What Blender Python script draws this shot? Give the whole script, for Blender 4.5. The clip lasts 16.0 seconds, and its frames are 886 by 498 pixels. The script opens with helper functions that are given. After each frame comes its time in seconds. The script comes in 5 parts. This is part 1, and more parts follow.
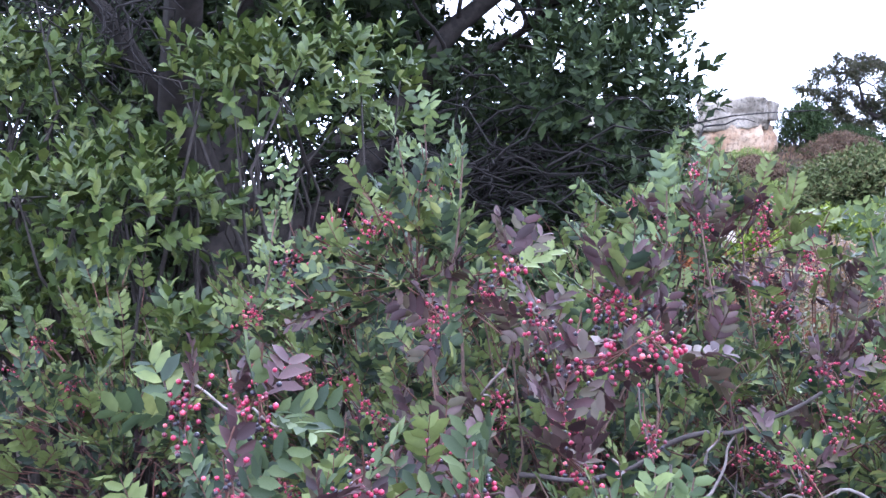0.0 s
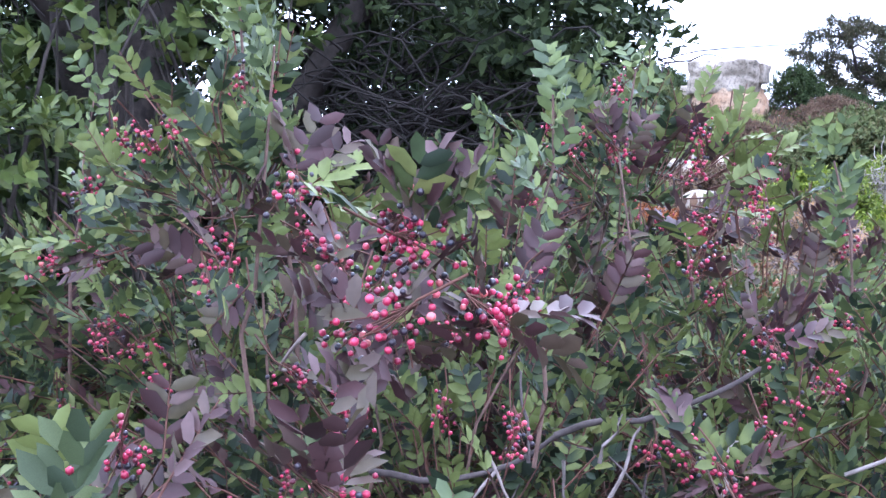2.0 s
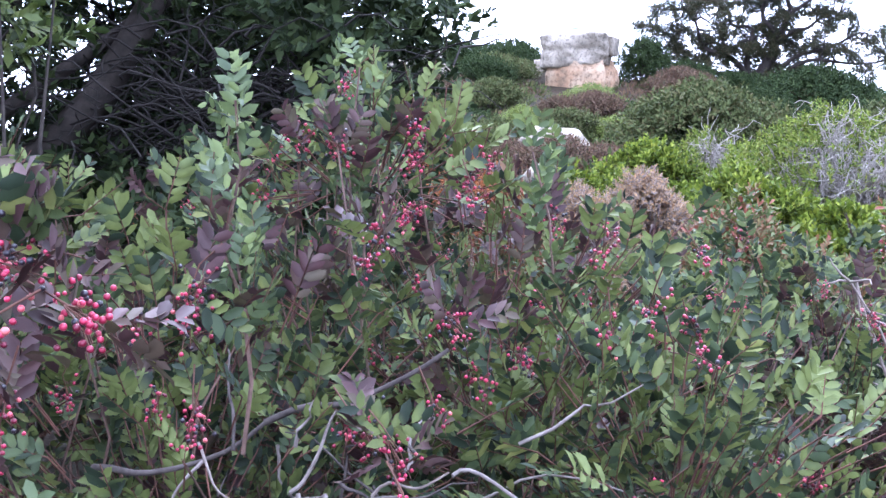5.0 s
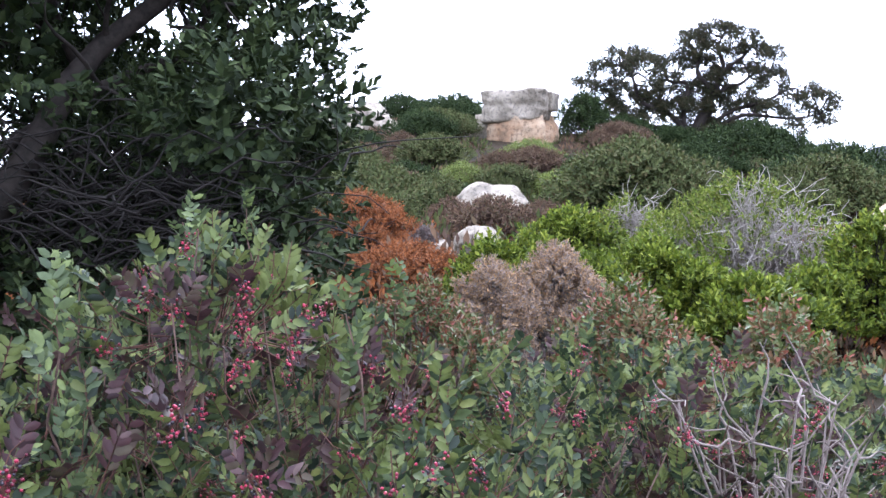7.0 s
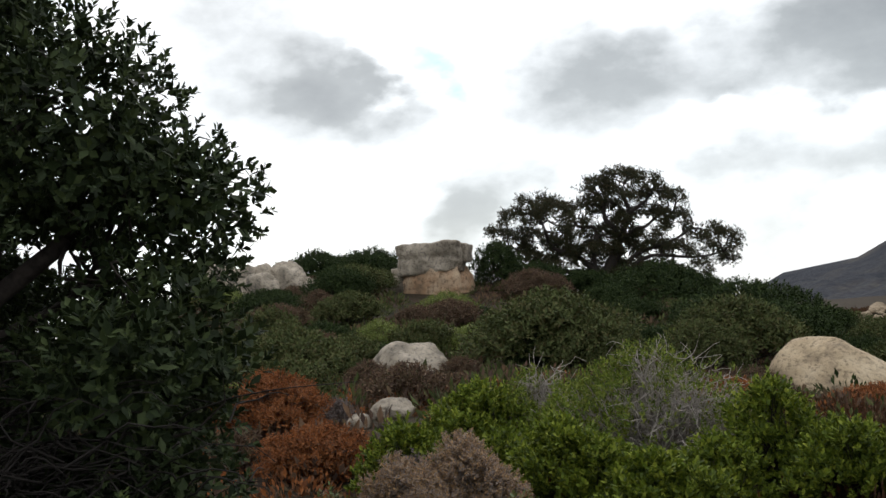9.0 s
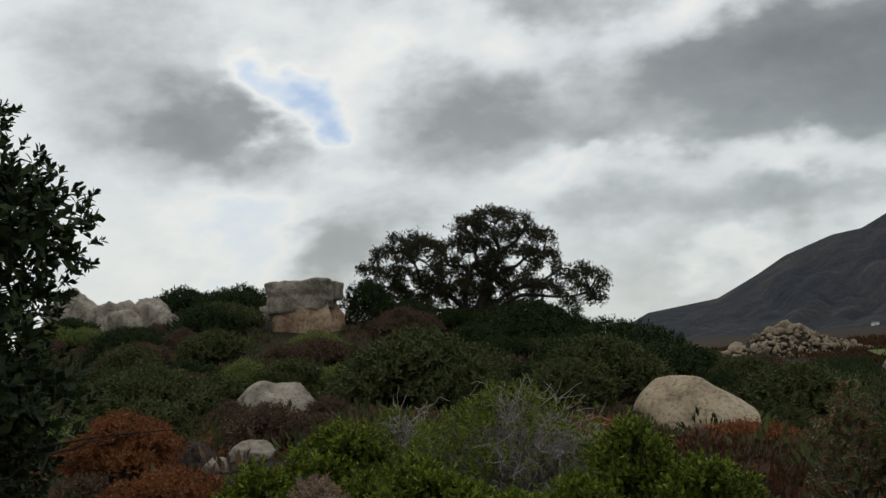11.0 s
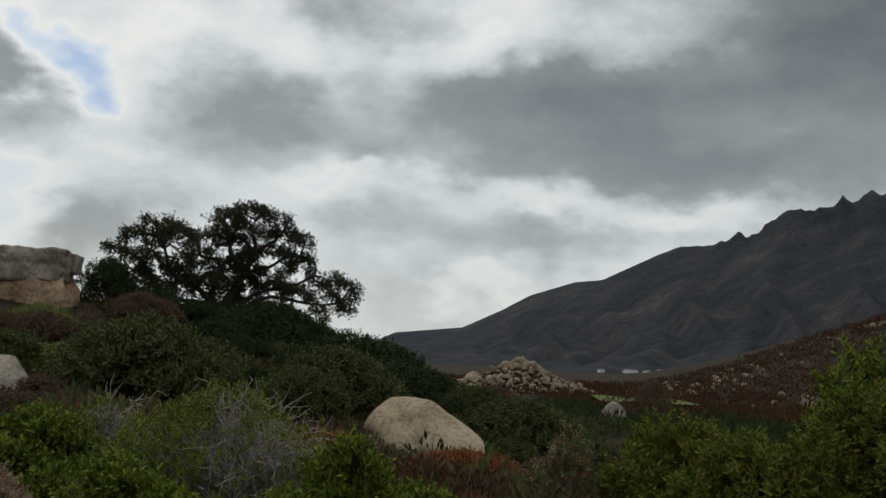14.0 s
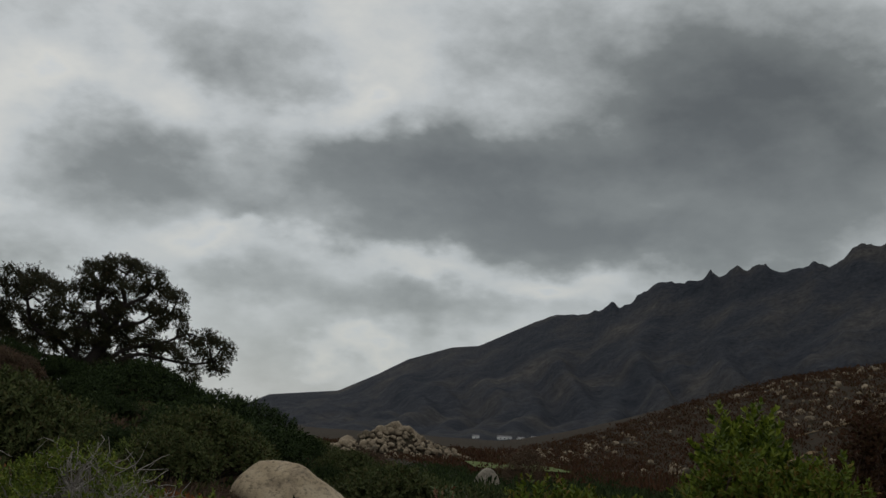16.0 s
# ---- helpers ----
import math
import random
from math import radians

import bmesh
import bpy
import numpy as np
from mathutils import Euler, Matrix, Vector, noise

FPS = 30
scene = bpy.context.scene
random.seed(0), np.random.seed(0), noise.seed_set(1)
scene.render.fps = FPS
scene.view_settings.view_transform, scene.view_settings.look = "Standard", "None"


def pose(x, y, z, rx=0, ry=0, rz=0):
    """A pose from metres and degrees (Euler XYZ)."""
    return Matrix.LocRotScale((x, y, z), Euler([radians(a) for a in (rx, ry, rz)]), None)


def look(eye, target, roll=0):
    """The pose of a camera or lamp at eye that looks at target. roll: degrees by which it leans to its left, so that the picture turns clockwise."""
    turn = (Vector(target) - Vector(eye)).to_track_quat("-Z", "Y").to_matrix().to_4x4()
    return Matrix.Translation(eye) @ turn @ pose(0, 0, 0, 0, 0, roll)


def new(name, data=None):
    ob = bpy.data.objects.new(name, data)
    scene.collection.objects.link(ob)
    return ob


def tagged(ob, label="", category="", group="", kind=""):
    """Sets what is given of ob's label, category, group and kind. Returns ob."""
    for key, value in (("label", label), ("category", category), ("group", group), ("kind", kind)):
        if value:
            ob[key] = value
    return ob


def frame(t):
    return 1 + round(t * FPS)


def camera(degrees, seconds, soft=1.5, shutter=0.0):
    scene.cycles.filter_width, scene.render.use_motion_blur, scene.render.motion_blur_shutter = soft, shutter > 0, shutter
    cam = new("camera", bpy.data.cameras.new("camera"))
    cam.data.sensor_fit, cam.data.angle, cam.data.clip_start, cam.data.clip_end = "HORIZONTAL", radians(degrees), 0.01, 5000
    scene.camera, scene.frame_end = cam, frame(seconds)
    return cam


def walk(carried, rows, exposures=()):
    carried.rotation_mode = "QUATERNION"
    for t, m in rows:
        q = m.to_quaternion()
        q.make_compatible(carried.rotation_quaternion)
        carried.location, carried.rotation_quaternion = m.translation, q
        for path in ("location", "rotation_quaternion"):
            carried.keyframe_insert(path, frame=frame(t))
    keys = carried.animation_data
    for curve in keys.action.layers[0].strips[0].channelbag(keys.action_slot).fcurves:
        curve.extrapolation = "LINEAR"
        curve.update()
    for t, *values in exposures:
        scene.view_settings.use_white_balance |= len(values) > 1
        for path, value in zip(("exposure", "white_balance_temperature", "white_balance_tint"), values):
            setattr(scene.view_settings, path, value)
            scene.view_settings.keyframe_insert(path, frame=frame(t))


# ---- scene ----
cam = camera(45.9, 16.0, soft=1.5)
PATH = [
    (0, (-0.443, -0.375, 1.464), (-1.3699, 1.3944, 1.3637), -0.37),
    (0.5, (-0.467, -0.188, 1.433), (-1.3762, 1.5908, 1.3331), 0.82),
    (1, (-0.478, -0.062, 1.427), (-1.4099, 1.7044, 1.3168), 0.62),
    (1.5, (-0.475, 0.009, 1.414), (-1.4009, 1.7776, 1.2874), 0.59),
    (2, (-0.450, 0.066, 1.401), (-1.3600, 1.8384, 1.2301), 0.13),
    (2.5, (-0.422, 0.100, 1.392), (-1.3039, 1.8808, 1.1689), -0.27),
    (3, (-0.396, 0.116, 1.391), (-1.2377, 1.9141, 1.1481), -0.44),
    (3.5, (-0.366, 0.120, 1.383), (-1.1698, 1.9325, 1.1238), -0.89),
    (4, (-0.320, 0.103, 1.389), (-1.0944, 1.9257, 1.1134), -1.53),
    (4.2, (-0.309, 0.097, 1.386), (-1.0480, 1.9365, 1.1239), -2.09),
    (6.3, (-0.090, 0.061, 1.531), (-0.7117, 1.9544, 1.3638), -0.47),
    (6.5, (-0.067, 0.047, 1.538), (-0.6780, 1.9452, 1.3806), -0.77),
    (7, (-0.000, -0.000, 1.600), (-0.5840, 1.9086, 1.4730), -1.50),
    (7.5, (0.072, -0.036, 1.690), (-0.4864, 1.8834, 1.6262), -2.34),
    (8, (0.121, -0.066, 1.780), (-0.4090, 1.8629, 1.7847), -2.75),
    (8.5, (0.166, -0.100, 1.864), (-0.3244, 1.8379, 1.9344), -3.88),
    (9, (0.202, -0.121, 1.930), (-0.2247, 1.8280, 2.0717), -4.65),
    (9.2, (0.212, -0.114, 1.938), (-0.1882, 1.8393, 2.0997), -4.89),
    (11.3, (0.261, 0.167, 1.927), (0.1127, 2.1518, 2.1205), -4.02),
    (11.5, (0.266, 0.193, 1.927), (0.1401, 2.1813, 2.1070), -3.56),
    (12, (0.279, 0.261, 1.926), (0.2148, 2.2539, 2.0785), -2.27),
    (12.5, (0.294, 0.329, 1.925), (0.2942, 2.3224, 2.0820), 0.78),
    (13, (0.311, 0.397, 1.925), (0.3852, 2.3881, 2.0995), 1.37),
    (13.5, (0.329, 0.467, 1.925), (0.4942, 2.4510, 2.1137), 2.26),
    (14, (0.347, 0.538, 1.924), (0.6197, 2.5086, 2.1290), 2.81),
    (14.5, (0.367, 0.609, 1.923), (0.7315, 2.5637, 2.1393), 3.61),
    (15, (0.388, 0.680, 1.920), (0.8107, 2.6205, 2.1556), 3.34),
    (15.5, (0.411, 0.750, 1.916), (0.8508, 2.6815, 2.1900), 3.24),
    (16, (0.435, 0.819, 1.912), (0.9222, 2.7293, 2.2495), 3.75),
]
EXPOSURES = [(0.0, 2.78, 5030, 25), (4.2, 2.78, 5030, 25), (6.5, 2.45, 5250, 23), (7.5, 2.12, 5550, 20), (8.0, 1.85, 5650, 18), (8.5, 1.3, 5900, 15), (9.0, 0.43, 6450, 12), (9.4, 0.05, 6450, 11), (11.3, -0.4, 6450, 9), (12.5, -0.4, 6450, 9), (14.5, -0.55, 6450, 9), (16.0, -0.85, 6450, 9)]
walk(cam, [(t, look(eye, target, roll)) for t, eye, target, roll in PATH], EXPOSURES)

# ---------------------------------------------------------------- sky and sun
SUN_EL, SUN_AZ = 42.0, -25.0      # the sun stands behind the cloud, ahead and to the west of north


def build_world():
    w = bpy.data.worlds.new("overcast_sky")
    scene.world = w
    w.use_nodes = True
    nt = w.node_tree
    nt.nodes.clear()
    N, L = nt.nodes.new, nt.links.new
    out, bg = N("ShaderNodeOutputWorld"), N("ShaderNodeBackground")
    sky = N("ShaderNodeTexSky")
    sky.sky_type, sky.sun_disc = "NISHITA", False
    sky.sun_elevation, sky.sun_rotation = radians(SUN_EL), radians(SUN_AZ)
    tc = N("ShaderNodeTexCoord")
    sep = N("ShaderNodeSeparateXYZ")
    L(tc.outputs["Generated"], sep.inputs[0])

    def calc(op, a, b=None):
        n = N("ShaderNodeMath")
        n.operation = op
        for i, v in enumerate((a, b)):
            if v is None:
                continue
            if isinstance(v, (int, float)):
                n.inputs[i].default_value = v
            else:
                L(v, n.inputs[i])
        return n.outputs[0]

    # where one looks: bearing and height in degrees
    bearing = calc("MULTIPLY", calc("ARCTAN2", sep.outputs[0], sep.outputs[1]), 57.3)
    height = calc("MULTIPLY", calc("ARCSINE", sep.outputs[2]), 57.3)
    way = N("ShaderNodeCombineXYZ")
    L(bearing, way.inputs[0])
    L(height, way.inputs[1])
    mapping = N("ShaderNodeMapping")
    L(tc.outputs["Generated"], mapping.inputs[0])
    mapping.inputs["Location"].default_value = CLOUD_SHIFT
    mapping.inputs["Scale"].default_value = (1.0, 1.0, 1.7)

    def lumps(scale, detail, rough):
        n = N("ShaderNodeTexNoise")
        n.inputs["Scale"].default_value, n.inputs["Detail"].default_value, n.inputs["Roughness"].default_value = scale, detail, rough
        L(mapping.outputs[0], n.inputs["Vector"])
        return n

    # the masses are stirred at two sizes, so that they get ragged, billowing rims
    for scale, reach in ((6.0, 11.0), (22.0, 4.0)):
        stir = lumps(scale, 4.0, 0.55)
        shift = N("ShaderNodeVectorMath")
        shift.operation = "MULTIPLY_ADD"
        L(stir.outputs["Color"], shift.inputs[0])
        shift.inputs[1].default_value = (reach, reach * 0.6, 0)
        shift.inputs[2].default_value = (-reach / 2, -reach * 0.3, 0)
        moved = N("ShaderNodeVectorMath")
        moved.operation = "ADD"
        L(way.outputs[0], moved.inputs[0])
        L(shift.outputs[0], moved.inputs[1])
        way = moved
    big, fine = lumps(5.0, 6.0, 0.52), lumps(15.0, 7.0, 0.6)
    total = calc("MULTIPLY", big.outputs[0], 0.44)
    total = calc("ADD", total, calc("MULTIPLY", fine.outputs[0], 0.20))
    total = calc("ADD", total, 0.105)
    for bear, high, wide, tall, amount in GREY_CLOUDS + THIN_CLOUDS:
        place = N("ShaderNodeVectorMath")
        place.operation = "MULTIPLY_ADD"
        L(way.outputs[0], place.inputs[0])
        place.inputs[1].default_value = (1 / wide, 1 / tall, 0)
        place.inputs[2].default_value = (-bear / wide, -high / tall, 0)
        dist = N("ShaderNodeVectorMath")
        dist.operation = "LENGTH"
        L(place.outputs[0], dist.inputs[0])
        mr = N("ShaderNodeMapRange")
        mr.interpolation_type = "SMOOTHSTEP"
        L(dist.outputs["Value"], mr.inputs["Value"])
        mr.inputs["From Min"].default_value, mr.inputs["From Max"].default_value = 0.0, 1.7
        mr.inputs["To Min"].default_value, mr.inputs["To Max"].default_value = amount, 0.0
        total = calc("ADD", total, mr.outputs[0])
    ramp = N("ShaderNodeValToRGB")
    cr = ramp.color_ramp
    stops = [(0.03, (0.28, 0.48, 0.86)), (0.22, (0.80, 0.89, 1.0)), (0.31, (1.05, 1.04, 0.98)), (0.41, (0.84, 0.87, 0.87)), (0.50, (0.57, 0.595, 0.585)), (0.61, (0.29, 0.305, 0.292)), (0.78, (0.165, 0.172, 0.165))]
    while len(cr.elements) < len(stops):
        cr.elements.new(0.5)
    for e, (p, c) in zip(cr.elements, stops):
        e.position, e.color = p, (*c, 1)
    L(total, ramp.inputs[0])
    # a bright clear band low over the horizon
    low = N("ShaderNodeMapRange")
    low.inputs["From Min"].default_value, low.inputs["From Max"].default_value = 0.06, 0.30
    low.inputs["To Min"].default_value, low.inputs["To Max"].default_value = 0.40, 0.0
    L(sep.outputs[2], low.inputs["Value"])
    mix = N("ShaderNodeMix")
    mix.data_type = "RGBA"
    L(low.outputs[0], mix.inputs["Factor"])
    L(ramp.outputs[0], mix.inputs["A"])
    mix.inputs["B"].default_value = (0.62, 0.665, 0.68, 1)
    # a share of the clear sky shines through
    add = N("ShaderNodeMix")
    add.data_type, add.blend_type = "RGBA", "ADD"
    add.inputs["Factor"].default_value = 0.012
    L(mix.outputs["Result"], add.inputs["A"])
    L(sky.outputs[0], add.inputs["B"])
    L(add.outputs["Result"], bg.inputs[0])
    # an overcast sky is brightest overhead
    zen = N("ShaderNodeMapRange")
    zen.interpolation_type = "SMOOTHSTEP"
    zen.inputs["From Min"].default_value, zen.inputs["From Max"].default_value = 0.42, 1.0
    zen.inputs["To Min"].default_value, zen.inputs["To Max"].default_value = 1.0, 1.25
    L(sep.outputs[2], zen.inputs["Value"])
    L(zen.outputs[0], bg.inputs[1])
    L(bg.outputs[0], out.inputs[0])


CLOUD_SHIFT = (1.3, 0.4, 0.0)
# grey cloud masses: bearing and height of the middle, half width and half height in degrees, how much cloud
GREY_CLOUDS = [
    (12.8, 12.9, 10.0, 2.8, 0.20), (5.6, 10.7, 3.4, 1.4, 0.15), (-3.3, 12.4, 5.4, 2.8, 0.19), (-18.1, 12.5, 3.8, 2.2, 0.22), (-10.2, 6.3, 3.0, 1.7, 0.25),
    (12.6, 7.0, 5.6, 1.6, 0.20), (3.4, 6.7, 2.2, 1.2, 0.12), (20.5, 10.4, 6.0, 1.4, 0.13), (18.0, 14.0, 9.0, 2.3, 0.14), (32.5, 14.0, 7.0, 5.5, 0.24),
    (26.5, 10.6, 7.0, 1.4, 0.14), (-23.0, 15.0, 4.0, 4.0, 0.05), (24.0, 17.0, 8.0, 3.2, 0.15), (3.0, 19.0, 5.0, 1.5, 0.10), (4.5, 3.0, 4.5, 1.6, 0.05),
    (31.0, 21.0, 9.0, 4.0, 0.20), (18.0, 21.5, 8.0, 2.2, 0.08),
]
# thin and open places between them
THIN_CLOUDS = [
    (-13.0, 13.9, 2.4, 1.2, -0.29), (-15.4, 15.2, 1.6, 1.2, -0.20), (2.2, 8.9, 2.4, 1.1, -0.10), (-14.2, 7.6, 4.0, 1.6, -0.17), (-16.8, 5.4, 2.6, 1.3, -0.12),
    (11.1, 3.9, 1.8, 0.7, -0.15), (8.6, 3.3, 1.1, 0.6, -0.14), (14.0, 9.6, 5.5, 0.9, -0.15), (-10.5, 10.6, 3.2, 1.0, -0.10), (20.5, 8.0, 3.4, 1.0, -0.14),
    (4.3, 9.8, 0.8, 0.5, -0.08), (-8.2, 14.6, 3.2, 2.4, -0.09), (8.2, 16.8, 4.0, 1.8, -0.10), (29.8, 17.7, 2.2, 1.4, -0.07), (-1.5, 17.0, 5.0, 1.6, -0.07),
]
build_world()
sun = new("sun", bpy.data.lights.new("sun", "SUN"))
sun.data.energy, sun.data.angle, sun.data.color = 0.6, radians(20), (1.0, 0.96, 0.9)
a, e = radians(SUN_AZ), radians(SUN_EL)
sun.matrix_world = look((0, 0, 30), (-30 * math.sin(a) * math.cos(e), -30 * math.cos(a) * math.cos(e), 30 - 30 * math.sin(e)))


# ---------------------------------------------------------------- materials
def material(name, rough=0.6, spec=0.4):
    m = bpy.data.materials.new(name)
    m.use_nodes = True
    b = m.node_tree.nodes["Principled BSDF"]
    b.inputs["Roughness"].default_value = rough
    b.inputs["Specular IOR Level"].default_value = spec
    return m, m.node_tree, b


def ramp_node(nt, stops, fac, mode="LINEAR"):
    r = nt.nodes.new("ShaderNodeValToRGB")
    r.color_ramp.interpolation = mode
    while len(r.color_ramp.elements) < len(stops):
        r.color_ramp.elements.new(0.5)
    for el, (p, c) in zip(r.color_ramp.elements, stops):
        el.position, el.color = p, (*c, 1)
    nt.links.new(fac, r.inputs[0])
    return r


def noise_node(nt, scale, detail=5.0, rough=0.55, coords=None, kind="Object"):
    n = nt.nodes.new("ShaderNodeTexNoise")
    n.inputs["Scale"].default_value, n.inputs["Detail"].default_value, n.inputs["Roughness"].default_value = scale, detail, rough
    if coords is None:
        coords = nt.nodes.new("ShaderNodeTexCoord").outputs[kind]
    nt.links.new(coords, n.inputs["Vector"])
    return n


def leaf_material(name, colours, rough=0.42, spec=0.45, through_share=0.25, patch=0.0, patch_colour=(0.1, 0.05, 0.06), single=False):
    """Foliage: every leaf takes its own tone; patches of the plant may turn to another colour."""
    m, nt, b = material(name, rough, spec)
    if single:
        rnd = nt.nodes.new("ShaderNodeObjectInfo").outputs["Random"]
    else:
        rnd = nt.nodes.new("ShaderNodeNewGeometry").outputs["Random Per Island"]
    n = len(colours)
    r = ramp_node(nt, [(i / max(1, n - 1), c) for i, c in enumerate(colours)], rnd)
    col = r.outputs[0]
    tc = nt.nodes.new("ShaderNodeTexCoord").outputs["Object"]
    if patch > 0:
        nz = noise_node(nt, 5.0, 2.0, 0.5, tc)
        add = nt.nodes.new("ShaderNodeMath")
        add.operation = "MULTIPLY_ADD"
        nt.links.new(rnd, add.inputs[0])
        add.inputs[1].default_value = 0.16
        nt.links.new(nz.outputs[0], add.inputs[2])
        mask = ramp_node(nt, [(0.70 - patch, (0, 0, 0)), (0.74 - patch, (1, 1, 1))], add.outputs[0])
        mx = nt.nodes.new("ShaderNodeMix")
        mx.data_type = "RGBA"
        nt.links.new(mask.outputs[0], mx.inputs["Factor"])
        nt.links.new(col, mx.inputs["A"])
        mx.inputs["B"].default_value = (*patch_colour, 1)
        col = mx.outputs["Result"]
    fine = noise_node(nt, 60.0, 3.0, 0.6, tc)
    fr = ramp_node(nt, [(0.3, (0.78, 0.78, 0.78)), (0.7, (1.15, 1.15, 1.15))], fine.outputs[0])
    mul = nt.nodes.new("ShaderNodeMix")
    mul.data_type, mul.blend_type = "RGBA", "MULTIPLY"
    mul.inputs["Factor"].default_value = 1.0
    nt.links.new(col, mul.inputs["A"])
    nt.links.new(fr.outputs[0], mul.inputs["B"])
    nt.links.new(mul.outputs["Result"], b.inputs["Base Color"])
    tr = nt.nodes.new("ShaderNodeBsdfTranslucent")
    nt.links.new(mul.outputs["Result"], tr.inputs[0])
    ms = nt.nodes.new("ShaderNodeMixShader")
    ms.inputs[0].default_value = through_share
    nt.links.new(b.outputs[0], ms.inputs[1])
    nt.links.new(tr.outputs[0], ms.inputs[2])
    nt.links.new(ms.outputs[0], nt.nodes["Material Output"].inputs[0])
    return m


def bark_material(name, light, dark, scale=40.0):
    m, nt, b = material(name, 0.85, 0.2)
    tc = nt.nodes.new("ShaderNodeTexCoord").outputs["Object"]
    nz = noise_node(nt, scale, 6.0, 0.65, tc)
    r = ramp_node(nt, [(0.32, dark), (0.62, light)], nz.outputs[0])
    nt.links.new(r.outputs[0], b.inputs["Base Color"])
    bump = nt.nodes.new("ShaderNodeBump")
    bump.inputs["Strength"].default_value, bump.inputs["Distance"].default_value = 0.5, 0.004
    nt.links.new(nz.outputs[0], bump.inputs["Height"])
    nt.links.new(bump.outputs[0], b.inputs["Normal"])
    return m


def rock_material(name, pale, mid, stain, scale=1.0):
    m, nt, b = material(name, 0.9, 0.15)
    tc = nt.nodes.new("ShaderNodeTexCoord").outputs["Object"]
    big = noise_node(nt, 0.9 * scale, 5.0, 0.6, tc)
    fine = noise_node(nt, 9.0 * scale, 8.0, 0.7, tc)
    base = ramp_node(nt, [(0.33, stain), (0.47, mid), (0.62, pale)], big.outputs[0])
    fr = ramp_node(nt, [(0.34, (0.36, 0.36, 0.37)), (0.50, (0.95, 0.95, 0.95)), (0.75, (1.12, 1.1, 1.06))], fine.outputs[0])
    mul = nt.nodes.new("ShaderNodeMix")
    mul.data_type, mul.blend_type = "RGBA", "MULTIPLY"
    mul.inputs["Factor"].default_value = 1.0
    nt.links.new(base.outputs[0], mul.inputs["A"])
    nt.links.new(fr.outputs[0], mul.inputs["B"])
    nt.links.new(mul.outputs["Result"], b.inputs["Base Color"])
    bump = nt.nodes.new("ShaderNodeBump")
    bump.inputs["Strength"].default_value, bump.inputs["Distance"].default_value = 0.7, 0.05 / scale
    nt.links.new(fine.outputs[0], bump.inputs["Height"])
    nt.links.new(bump.outputs[0], b.inputs["Normal"])
    return m


def ground_material(name, stops, scale=0.6, relief=0.05):
    m, nt, b = material(name, 0.95, 0.1)
    tc = nt.nodes.new("ShaderNodeTexCoord").outputs["Object"]
    a1 = noise_node(nt, scale, 6.0, 0.62, tc)
    a2 = noise_node(nt, scale * 14, 6.0, 0.7, tc)
    r = ramp_node(nt, stops, a1.outputs[0])
    fr = ramp_node(nt, [(0.3, (0.5, 0.5, 0.5)), (0.7, (1.25, 1.2, 1.15))], a2.outputs[0])
    mul = nt.nodes.new("ShaderNodeMix")
    mul.data_type, mul.blend_type = "RGBA", "MULTIPLY"
    mul.inputs["Factor"].default_value = 1.0
    nt.links.new(r.outputs[0], mul.inputs["A"])
    nt.links.new(fr.outputs[0], mul.inputs["B"])
    nt.links.new(mul.outputs["Result"], b.inputs["Base Color"])
    bump = nt.nodes.new("ShaderNodeBump")
    bump.inputs["Strength"].default_value, bump.inputs["Distance"].default_value = 0.8, relief
    nt.links.new(a2.outputs[0], bump.inputs["Height"])
    nt.links.new(bump.outputs[0], b.inputs["Normal"])
    return m


